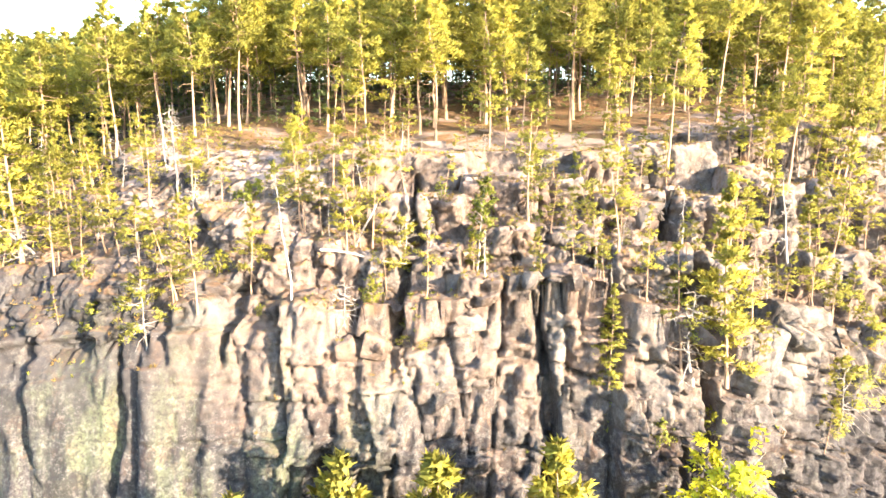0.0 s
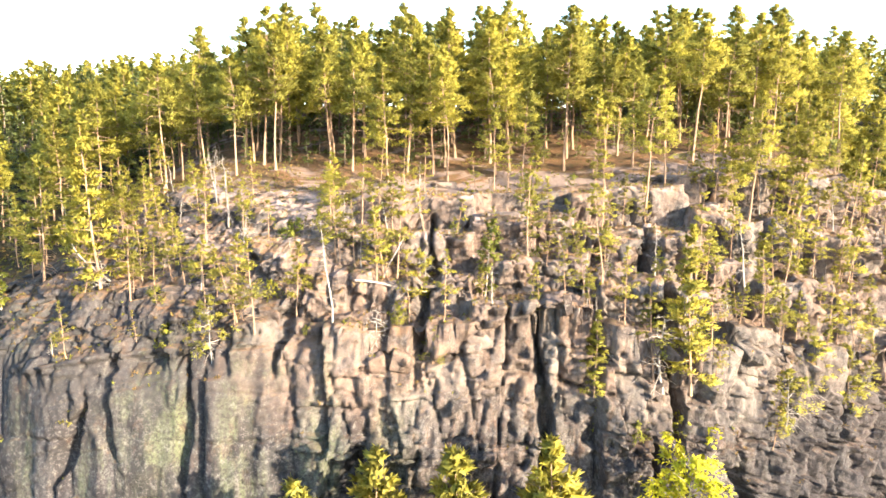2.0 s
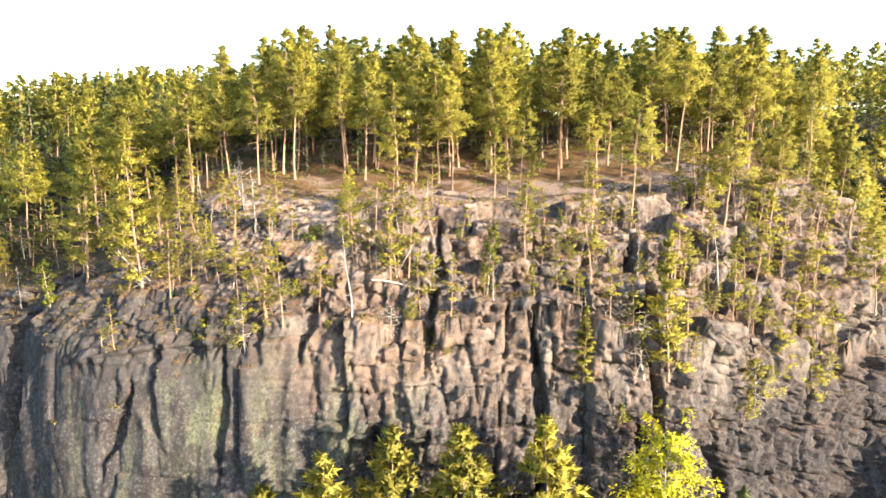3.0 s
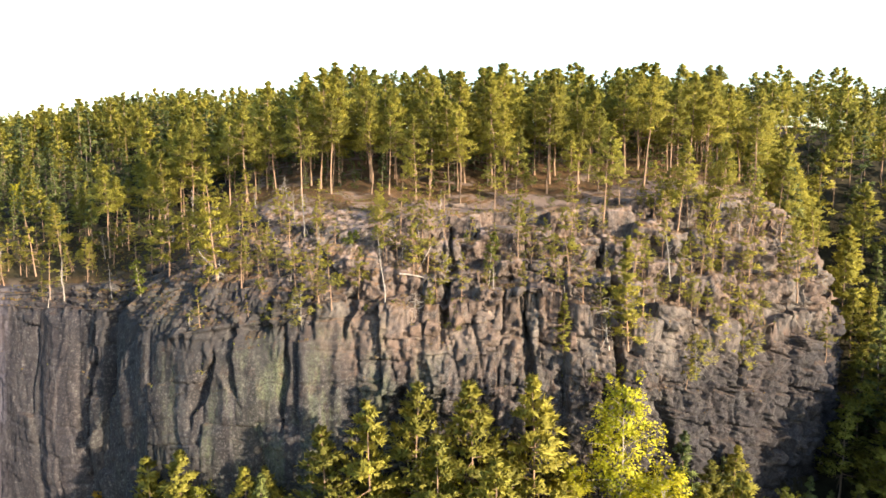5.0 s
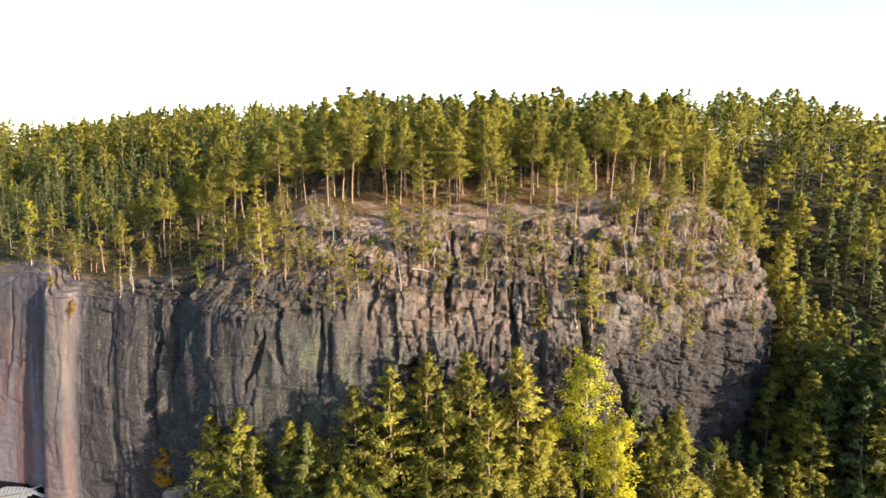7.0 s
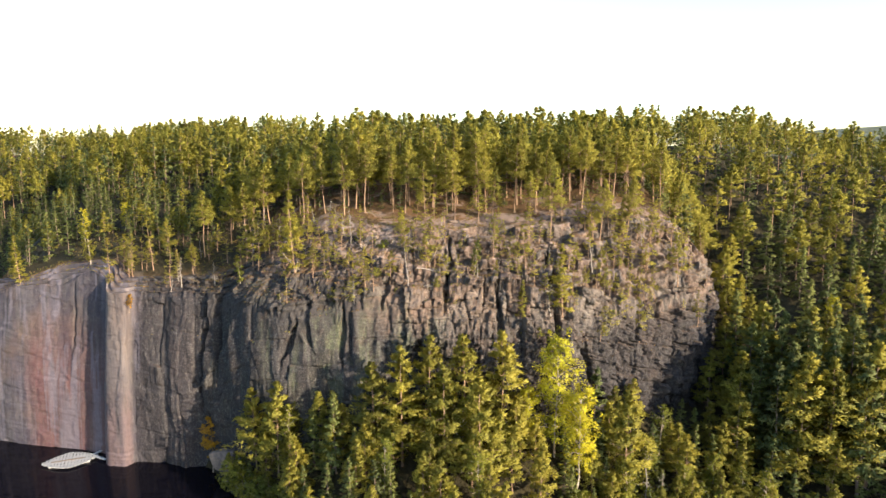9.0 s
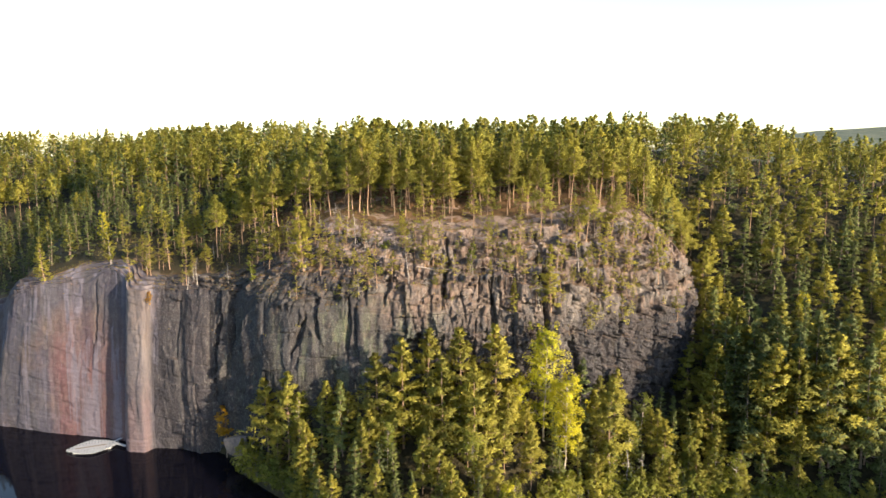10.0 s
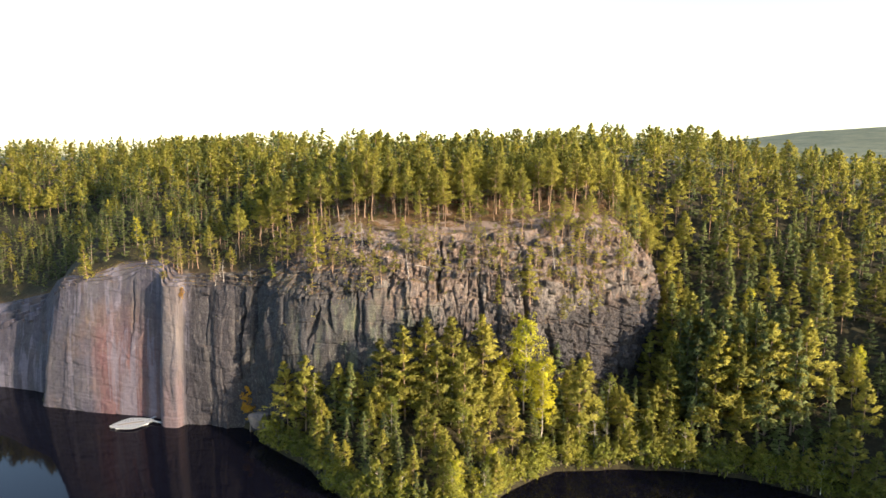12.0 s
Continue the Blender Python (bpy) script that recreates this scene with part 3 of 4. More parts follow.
def build_blocks(p, nor, cliff):
    """Angular blocks that stand out of the broken face and lie on its ledges."""
    rng = np.random.default_rng(91)
    forms = [boulder_mesh(140 + i, ROCK) for i in range(8)]
    for me in forms:
        for name in ("block", "hue"):
            me.attributes.new(name, "FLOAT", "POINT").data.foreach_set("value", np.full(len(me.vertices), rng.random(), np.float32))
    count = 0
    while count < 90:
        i, j = rng.integers(0, p.shape[0]), rng.integers(40, p.shape[1] - 8)
        at = p[i, j]
        if not (-40 < at[0] < 46 and at[2] > 33 and nor[i, j, 1] < -0.2) or (at[0] < -14 and at[2] < 40):
            continue
        half, tall = rng.uniform(0.35, 1.35), rng.uniform(0.4, 1.5)
        ob = part("rock_block", forms[rng.integers(8)], cliff)
        turn = math.degrees(math.atan2(nor[i, j, 0], -nor[i, j, 1]))
        ob.matrix_basis = pose(*(at - nor[i, j] * half * 0.7), rng.normal(0, 9), rng.normal(0, 9), turn + rng.normal(0, 14)) @ Matrix.Diagonal((half, half * 0.8, tall, 1))
        count += 1


def build_setting():
    verts, faces = ground_sheet()
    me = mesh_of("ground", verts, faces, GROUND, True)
    gx, gy = verts[:, 0], verts[:, 1]
    back = gy - np.interp(gx, RIM[:, 0], RIM[:, 1])
    bare = np.where(back < -4, -0.7, 0.0) * (gx < 130) + np.exp(-(np.maximum(back, 0) / 6.0) ** 2) * (gx < 50) * np.interp(gx, [-46, -36, -26, -16], [0.1, 0.4, 0.75, 1.0]) * (gx > -125) * (back > -4) + 0.25 * fbm(gx, gy, 9, 12, 3)
    me.attributes.new("bare", "FLOAT", "POINT").data.foreach_set("value", bare.astype(np.float32))
    # where the moss with its painted tree shade covers the ground
    shaded_moss = np.clip(np.maximum((-3 - back) / 4, (gx - 46) / 8), 0, 1) * 0.92
    shaded_moss = np.maximum(shaded_moss, 0.95 * np.clip((-44 - gx) / 8, 0, 1) * np.clip((90 - back) / 20, 0, 1) * np.clip((back + 1) / 4, 0, 1))
    me.attributes.new("shaded_moss", "FLOAT", "POINT").data.foreach_set("value", shaded_moss.astype(np.float32))
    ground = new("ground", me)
    tagged(ground, "forest floor of needle litter, heather and bare granite", "ground", kind="structure")
    p, n_u, n_v, nor, tone, hue = cliff_surface()
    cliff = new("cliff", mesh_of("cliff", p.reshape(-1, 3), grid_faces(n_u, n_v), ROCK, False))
    tagged(cliff, "tall jointed grey-pink granite cliff rising out of the lake", "cliff", kind="structure")
    for name, values in (("block", tone), ("hue", hue)):
        cliff.data.attributes.new(name, "FLOAT", "POINT").data.foreach_set("value", values.astype(np.float32).ravel())
    build_blocks(p, nor, cliff)
    g = 6000.0
    xs = np.array([-g, -300, -100, 100, 300, g])
    gx, gy = np.meshgrid(xs, np.array([-g, -600, -200, 0, 120.0]), indexing="ij")
    lake = new("water", mesh_of("water", np.stack([gx, gy, 0 * gx], -1).reshape(-1, 3), grid_faces(6, 5), WATER))
    tagged(lake, "still, dark lake water reflecting cliff and sky", "lake", kind="structure")
    return ground, cliff, lake


ground, cliff, lake = build_setting()
bpy.context.view_layer.update()
from mathutils.bvhtree import BVHTree


def tree_of(*obs):
    vs, fs = [], []
    for ob in obs:
        k = len(vs)
        vs += [ob.matrix_world @ v.co for v in ob.data.vertices]
        fs += [[i + k for i in f.vertices] for f in ob.data.polygons]
    return BVHTree.FromPolygons(vs, fs)


SURFACE = tree_of(ground, cliff, *cliff.children)


def drop(x, y, z=200.0):
    """The first rock or soil under the point x, y, z, and its normal."""
    place, normal, _, _ = SURFACE.ray_cast(Vector((x, y, z)), Vector((0, 0, -1)))
    return (place, normal) if place else (Vector((x, y, 0)), Vector((0, 0, 1)))


# ---- trees ----
def tube(points, radii, sides=5):
    points, radii = np.asarray(points, float), np.asarray(radii, float)
    d = np.gradient(points, axis=0)
    d /= np.linalg.norm(d, axis=1, keepdims=True) + 1e-9
    ref = np.where(np.abs(d[:, 2:3]) > 0.9, np.array([[1.0, 0, 0]]), np.array([[0, 0, 1.0]]))
    a = np.cross(d, ref)
    a /= np.linalg.norm(a, axis=1, keepdims=True) + 1e-9
    b = np.cross(d, a)
    ang = np.linspace(0, 2 * np.pi, sides, endpoint=False)
    ring = points[:, None] + radii[:, None, None] * (np.cos(ang)[None, :, None] * a[:, None] + np.sin(ang)[None, :, None] * b[:, None])
    f = []
    for i in range(len(points) - 1):
        for j in range(sides):
            k = (j + 1) % sides
            f.append((i * sides + j, i * sides + k, (i + 1) * sides + k, (i + 1) * sides + j))
    return ring.reshape(-1, 3), np.array(f)


def joined(pieces):
    vs, fs, k = [], [], 0
    for v, f in pieces:
        vs.append(v)
        fs.append(f + k)
        k += len(v)
    return np.concatenate(vs), np.concatenate(fs)


def sprays(rng, where, way, blades, length, width, fan):
    """Pointed blades in bunches at the places given, fanning out round each bunch's way."""
    n = len(where)
    p = np.repeat(where, blades, 0)
    d = np.repeat(way, blades, 0) + rng.normal(0, fan, (n * blades, 3))
    d /= np.linalg.norm(d, axis=1, keepdims=True) + 1e-9
    side = np.cross(d, rng.normal(0, 1, d.shape))
    side /= np.linalg.norm(side, axis=1, keepdims=True) + 1e-9
    ln = length * rng.uniform(0.6, 1.25, (n * blades, 1))
    wd = width * rng.uniform(0.7, 1.3, (n * blades, 1))
    v = np.stack([p + side * wd * 0.5 + d * ln * 0.2, p - side * wd * 0.5, p + d * ln], 1)
    return v.reshape(-1, 3), np.arange(n * blades * 3).reshape(-1, 3)


# kind: (first branch, branches, reach, droop at the bottom, rise at the top, crown shape)
def limbs_of(rng, kind, height, low, count, reach):
    """Branch lines of a tree: start height, and the points of each branch."""
    bend = rng.normal(0, 0.02, 2) * height
    zs = np.linspace(0, 1, 9)
    wob = np.cumsum(rng.normal(0, 0.006, (9, 2)), 0) * height
    axis = np.stack([bend[0] * zs ** 2 + wob[:, 0], bend[1] * zs ** 2 + wob[:, 1], zs * height], 1)
    axis[0, :2] = 0
    lines = []
    for i in range(count):
        ring = i // 4 * 4 + 1.5 if kind != "birch" else i
        t = low + (1 - low) * ((max(ring + rng.uniform(-1.6, 2.0), 0)) / count) ** 0.9
        t = min(t, 0.985)
        q = (t - low) / (1 - low)
        if kind == "pine":
            size = reach * (0.80 + 0.35 * min(q * 4, 1)) * (1.02 - q) ** 0.92 * rng.uniform(0.7, 1.2)
            rise = -0.18 + 0.55 * q + rng.normal(0, 0.13)
        elif kind == "spruce":
            size = reach * (1.02 - q) ** 0.85 * rng.uniform(0.8, 1.12)
            rise = -0.45 + 0.75 * q + rng.normal(0, 0.07)
        else:
            size = reach * (0.4 + 0.75 * np.sin(np.pi * min(q * 0.75 + 0.2, 1))) * rng.uniform(0.7, 1.2)
            rise = 0.55 + 0.6 * q + rng.normal(0, 0.15)
        size = max(size, 0.25)
        az = i * 2.4 + rng.normal(0, 0.5)
        start = np.array([np.interp(t, zs, axis[:, k]) for k in range(3)])
        f = np.linspace(0, 1, 5)[:, None]
        flat = np.array([[np.cos(az), np.sin(az), 0]])
        curl = {"pine": 0.22, "spruce": 0.18}.get(kind, -0.35)
        pts = start + f * size * (flat + np.array([[0, 0, rise]])) + np.array([[0, 0, 1.0]]) * curl * size * f ** 2
        pts[1:] += rng.normal(0, 0.05 * size, (4, 3))
        lines.append((t, size, pts))
    return axis, lines


def conifer(name, seed, kind, height, low, count, reach, pads, blades, length, width, bark, leaf, limb_sides=3, snags=0, pad=0.24):
    """Meshes of a tree: the stem with its limbs, and the crown, whose limbs carry ragged pads of needle or leaf sprays."""
    rng = np.random.default_rng(seed)
    axis, lines = limbs_of(rng, kind, height, low, count, reach)
    r0 = 0.0078 * height + 0.025
    if limb_sides:
        wood = [tube(axis, r0 * (1 - np.linspace(0, 0.93, 9)) * np.array([1.25] + [1] * 8), 6)]
    else:
        wood = [tube(axis[[0, 4, 8]], r0 * np.array([1, 0.6, 0.1]), 4)]
    for t, size, pts in lines if limb_sides else ():
        wood.append(tube(pts[[0, 2, 4]], np.array([1, 0.6, 0.2]) * min(0.05, 0.014 * size + 0.012) * (1.3 - 0.6 * t), limb_sides))
    for i in range(snags):
        t, az, ln = rng.uniform(0.15, low + 0.1), rng.uniform(0, 6.28), rng.uniform(0.3, 1.0) * reach * 0.8
        st = np.array([np.interp(t, np.linspace(0, 1, 9), axis[:, k]) for k in range(3)])
        wood.append(tube(np.stack([st, st + np.array([np.cos(az), np.sin(az), -0.1]) * ln * 0.6, st + np.array([np.cos(az), np.sin(az), -0.35]) * ln]), [0.025, 0.018, 0.006], 3))
    mids, sizes = [], []
    for t, size, pts in lines:
        n = max(2, int(round(pads * (0.35 + 0.65 * size / reach))))
        f = np.clip((np.arange(n) + rng.uniform(0.1, 0.9, n)) / n, 0, 1) ** (0.55 if kind == "pine" else 0.7)
        f = 0.15 + 0.85 * f
        k = np.clip(f * 4, 0, 3.999)
        i = k.astype(int)
        q = pts[i] + (pts[i + 1] - pts[i]) * (k - i)[:, None]
        d = pts[4] - pts[0]
        d /= np.linalg.norm(d) + 1e-9
        q = q + np.array([-d[1], d[0], 0]) * rng.normal(0, 0.30, (n, 1)) * size * f[:, None]
        q[:, 2] += rng.normal(0, 0.09 * size, n) if kind != "birch" else rng.normal(-0.1, 0.22, n) * size
        mids.append(q)
        sizes.append(pad * reach * (0.28 + 0.72 * size / reach) * rng.uniform(0.7, 1.3, n) * (0.75 + 0.4 * f))
    mids.append(axis[-1] - np.array([[0, 0, 0.10], [0, 0, 0.45], [0.1, 0, 0.9]]) * reach * 0.35)
    sizes.append(np.array([0.22, 0.36, 0.52]) * pad * reach)
    mids, sizes = np.concatenate(mids), np.concatenate(sizes)
    n = len(mids)
    o = rng.normal(0, 1, (n * blades, 3)) + np.array([0, 0, 0.35])
    o /= np.linalg.norm(o, axis=1, keepdims=True)
    flat = {"pine": 0.52, "spruce": 0.42}.get(kind, 0.95)
    spot = np.repeat(mids, blades, 0) + o * np.repeat(sizes, blades)[:, None] * rng.uniform(0.35, 1.0, (n * blades, 1)) * np.array([1, 1, flat])
    stem = np.stack([np.interp(spot[:, 2], axis[:, 2], axis[:, k]) for k in (0, 1)], 1)
    away = np.concatenate([spot[:, :2] - stem, np.zeros((len(spot), 1))], 1)
    away /= np.linalg.norm(away, axis=1, keepdims=True) + 0.25
    hang = {"pine": 0.25, "spruce": -0.25}.get(kind, -0.2)
    d = 0.6 * o + 0.7 * away + np.array([0, 0, hang]) + rng.normal(0, 0.35, o.shape)
    d /= np.linalg.norm(d, axis=1, keepdims=True)
    side = np.cross(0.5 * away + np.array([0, 0, 0.6]) + rng.normal(0, 0.55, d.shape), d)
    side /= np.linalg.norm(side, axis=1, keepdims=True) + 1e-9
    ln = length * rng.uniform(0.6, 1.3, (len(spot), 1))
    wd = width * rng.uniform(0.7, 1.3, (len(spot), 1))
    v = np.stack([spot + side * wd * 0.5 - d * ln * 0.25, spot - side * wd * 0.5 - d * ln * 0.4, spot + d * ln * 0.6], 1).reshape(-1, 3)
    f = np.arange(len(v)).reshape(-1, 3)
    own = np.cross(v[1::3] - v[0::3], v[2::3] - v[0::3])
    own /= np.linalg.norm(own, axis=1, keepdims=True) + 1e-9
    own *= np.sign((own * (o + away)).sum(1, keepdims=True) + 1e-6)
    normals = 0.35 * o + 0.75 * away + 0.18 * own + np.array([0, 0, 0.3])
    normals = np.repeat(normals / np.linalg.norm(normals, axis=1, keepdims=True), 3, 0)
    wv, wf = joined(wood)
    return mesh_of(name + "_trunk", wv, wf, bark, True), rounded(mesh_of(name + "_crown", v, f, leaf), normals)


def prototype(name, meshes, label, category, group):
    """A tree to copy, kept out of the scene's own list until it is placed."""
    return (name, meshes, label, category, group)


def plant(proto, place, size=1.0, turn=0.0, lean=(0.0, 0.0), label=""):
    name, meshes, text, category, group = proto
    root = new(name)
    root.empty_display_size = 0.5
    tagged(root, label or text, category, group)
    root.matrix_world = Matrix.Translation(place) @ Euler((lean[0], lean[1], turn)).to_matrix().to_4x4() @ Matrix.Scale(size, 4)
    for part_name, me in zip(("trunk", "bare_crown" if category == "dead tree" else "crown"), meshes):
        ob = new(part_name, me)
        ob.parent = root
        if part_name == "bare_crown":
            tagged(ob, kind="stuff")
    return root


PINES = [prototype("pine_tree", conifer("pine", 100 + i, "pine", 14.0, (0.40, 0.48, 0.34, 0.52, 0.44, 0.38, 0.5, 0.42)[i], 40, 2.7, 6, 30, 0.40, 0.105, PINE_BARK, NEEDLE, 3, 10, 0.25),
                   "slender green pine with a bare lower trunk", "tree", "pines of the ridge forest") for i in range(8)]
VALLEY_PINES = [prototype("valley_pine", conifer("valley_pine", 150 + i, "pine", 11.5, (0.16, 0.26, 0.20, 0.32, 0.24)[i], 40, 2.7, 6, 26, 0.42, 0.17, PINE_BARK, NEEDLE, 3, 6, 0.25),
                          "full-crowned green pine of the shore and valley", "tree", "pines of the valley") for i in range(5)]
CLIFF_PINES = [prototype("cliff_pine", conifer("cliff_pine", 200 + i, "pine", 8.0, (0.30, 0.22, 0.4, 0.3, 0.45)[i], 26, 1.6, 5, 20, 0.29, 0.09, PINE_BARK, NEEDLE, 3, 9, 0.24),
                         "small gnarled pine rooted in the cliff", "tree", "pines on the cliff") for i in range(5)]
LUSH = [prototype("lush_pine", conifer("lush_pine", 240 + i, "pine", 13.0, 0.10, 56, 2.2, 6, 26, 0.34, 0.13, PINE_BARK, NEEDLE, 3, 2, 0.25),
                  "dense bright green pine branched to the ground", "tree", "pines on the cliff") for i in range(2)]
THIN = [prototype("sparse_pine", conifer("sparse_pine", 250 + i, "pine", 8.0, 0.30, 18, 1.4, 4, 20, 0.26, 0.085, PINE_BARK, NEEDLE, 3, 14, 0.26),
                  "thin sparse pine with dead twigs", "tree", "pines on the cliff") for i in range(3)]
TALL = [prototype("bare_stemmed_pine", conifer("tall_pine", 260, "pine", 12.5, 0.78, 11, 1.1, 4, 14, 0.28, 0.09, DEAD_WOOD, NEEDLE, 3, 16, 0.28),
                  "tall pine with a pale bare stem and tiny crown", "tree", "pines on the cliff")]
WIDE = [prototype("spreading_pine", conifer("spreading_pine", 270 + i, "pine", 6.0, 0.30, 22, 2.4, 5, 20, 0.28, 0.085, DEAD_WOOD, NEEDLE, 3, 24, 0.18),
                  "low wide olive pine with a tangle of dead twigs", "tree", "pines on the cliff") for i in range(2)]
SPRUCES = [prototype("spruce_tree", conifer("spruce", 300 + i, "spruce", 12.0, 0.05, 48, 2.5, 5, 22, 0.46, 0.19, FIR_BARK, FIR, 3, 4, 0.22),
                     "dark green pointed spruce", "tree", "spruces of the valley") for i in range(4)]
BIRCHES = [prototype("birch_tree", conifer("birch", 400 + i, "birch", 14.0, 0.16, 46, 2.3, 7, 24, 0.24, 0.16, BIRCH_BARK, BIRCH_LEAF, 3, 2, 0.24),
                     "birch in yellow-green autumn leaf", "tree", "birches of the shore") for i in range(3)]
GREEN_BIRCHES = [prototype("birch_tree", conifer("green_birch", 420 + i, "birch", 13.0, 0.10, 40, 2.2, 6, 15, 0.29, 0.21, BIRCH_BARK, SHRUB_LEAF, 3, 2, 0.24),
                           "birch still mostly green, turning yellow", "tree", "birches of the shore") for i in range(2)]
SHRUBS = [prototype("green_shrub", conifer("shrub", 440 + i, "birch", 2.4, 0.06, 14, 1.0, 4, 12, 0.20, 0.14, FIR_BARK, SHRUB_LEAF, 3, 0, 0.26),
                    "leafy green shrub on a rock ledge", "shrub", "shrubs on the cliff") for i in range(3)]
ROWANS = [prototype("orange_rowan", conifer("rowan", 450, "birch", 6.0, 0.25, 18, 0.9, 5, 16, 0.22, 0.15, FIR_BARK, ORANGE_LEAF, 3, 0, 0.28),
                    "small rowan in orange autumn leaf", "tree", "rowans")]
SAPLINGS = [prototype("yellow_sapling", conifer("sapling", 460 + i, "birch", 7.0, 0.12, 24, 0.95, 5, 15, 0.24, 0.15, BIRCH_BARK, SHRUB_LEAF, 3, 0, 0.27),
                      "slim yellow-green sapling on a ledge", "tree", "saplings") for i in range(2)]
FAR_PINES = [conifer("far_pine", 500 + i, "pine", 12.8, (0.30, 0.40, 0.28, 0.38, 0.46)[i], 27, 3.0, 5, 12, 0.58, 0.32, PINE_BARK, NEEDLE, 0, 0, 0.27) for i in range(5)]
FAR_SPRUCES = [conifer("far_spruce", 520 + i, "spruce", 12.8, 0.08, 26, 2.7, 4, 11, 0.62, 0.33, FIR_BARK, FIR, 0, 0, 0.24) for i in range(4)]


def dead_tree(seed, height, count, reach, bow=0.0):
    """Meshes of a bare tree: a stem and crooked branches."""
    rng = np.random.default_rng(seed)
    f = np.linspace(0, 1, 10)
    axis = np.stack([bow * np.sin(f * 2.2) * height * 0.5 + np.cumsum(rng.normal(0, 0.012, 10)) * height, np.cumsum(rng.normal(0, 0.012, 10)) * height, f * height * (1 - 0.25 * abs(bow) * f)], 1)
    axis -= axis[0]
    stem = tube(axis, (0.013 * height + 0.03) * (1 - 0.9 * f), 6)
    limbs = []
    for i in range(count):
        t, az = rng.uniform(0.2, 0.98), i * 2.4 + rng.normal(0, 0.4)
        start = np.array([np.interp(t, f, axis[:, k]) for k in range(3)])
        ln = reach * rng.uniform(0.4, 1.1) * (1.15 - 0.7 * t)
        way = np.array([np.cos(az), np.sin(az), rng.normal(-0.05, 0.3)])
        pts = [start]
        for _ in range(4):
            way = way + rng.normal(0, 0.32, 3) + np.array([0, 0, -0.08])
            pts.append(pts[-1] + way / np.linalg.norm(way) * ln / 4)
        limbs.append(tube(pts, np.array([1, 0.8, 0.6, 0.4, 0.15]) * (0.018 + 0.012 * ln), 3))
        for k in (2, 3):
            w = way + rng.normal(0, 0.8, 3)
            limbs.append(tube([pts[k], pts[k] + w / np.linalg.norm(w) * ln * 0.3], [0.014, 0.004], 3))
    return mesh_of("dead_trunk", *stem, DEAD_WOOD, True), mesh_of("dead_limbs", *joined(limbs), DEAD_WOOD, True)


SNAGS = [prototype("dead_tree", dead_tree(600 + i, 7.0, 22, 1.5), "standing dead tree with bleached bare branches", "dead tree", "dead trees on the cliff") for i in range(4)]
ARCHES = [prototype("bowed_dead_tree", dead_tree(620, 6.0, 14, 1.0, -0.8), "bowed dead tree with a bleached stem", "dead tree", "dead trees on the cliff")]
FANS = [prototype("dead_bush", dead_tree(630 + i, 4.2, 34, 2.0), "tangle of bleached dead branches on the cliff", "dead tree", "dead trees on the cliff") for i in range(2)]


def scatter(rng, x0, x1, y0, y1, step):
    xs, ys = np.arange(x0, x1, step), np.arange(y0, y1, step)
    gx, gy = np.meshgrid(xs, ys, indexing="ij")
    pts = np.stack([gx.ravel(), gy.ravel()], 1)
    pts = pts + rng.uniform(-0.48, 0.48, pts.shape) * step
    rng.shuffle(pts)
    return pts


def arrays(me):
    v = np.empty(len(me.vertices) * 3, np.float32)
    me.vertices.foreach_get("co", v)
    f = np.empty(len(me.loops), np.int32)
    me.loops.foreach_get("vertex_index", f)
    k = me.polygons[0].loop_total
    return v.reshape(-1, 3), f.reshape(-1, k)


def wood_stuff(name, rows, protos, label):
    """Many far trees joined into one trunk mesh and one crown mesh."""
    root = new(name)
    tagged(root, label, "forest", kind="stuff")
    data = [[arrays(m) for m in p] for p in protos]
    for which, part_name in ((0, "trunk"), (1, "crown")):
        pieces, tones = [], []
        for k, (x, y, z, size, turn) in enumerate(rows):
            v, f = data[k % len(data)][which]
            tones.append(np.full(len(v), (k * 0.618) % 1.0, np.float32))
            c, s = math.cos(turn) * size, math.sin(turn) * size
            w = np.stack([v[:, 0] * c - v[:, 1] * s + x, v[:, 0] * s + v[:, 1] * c + y, v[:, 2] * size + z], 1)
            pieces.append((w, f))
        v, f = joined(pieces)
        me = mesh_of(name + "_" + part_name, v, f, protos[0][which].materials[0], which == 0)
        if which == 1:
            shades = []
            for p in protos:
                q = np.zeros(len(p[1].loops) * 3, np.float32)
                p[1].corner_normals.foreach_get("vector", q)
                shades.append(q.reshape(-1, 3))
            spun = []
            for k, (x, y, z, size, turn) in enumerate(rows):
                q = shades[k % len(shades)]
                c, s = math.cos(turn), math.sin(turn)
                spun.append(np.stack([q[:, 0] * c - q[:, 1] * s, q[:, 0] * s + q[:, 1] * c, q[:, 2]], 1))
            rounded(me, np.concatenate(spun))
        me.attributes.new("tone", "FLOAT", "POINT").data.foreach_set("value", np.concatenate(tones))
        ob = new(part_name, me)
        ob.parent = root
        tagged(ob, kind="stuff")


def rim_y(x):
    return np.interp(x, RIM[:, 0], RIM[:, 1])


def foot_y(x):
    return np.interp(x, FOOT[:, 0], FOOT[:, 1])


def any_of(rng, protos):
    return protos[rng.integers(len(protos))]


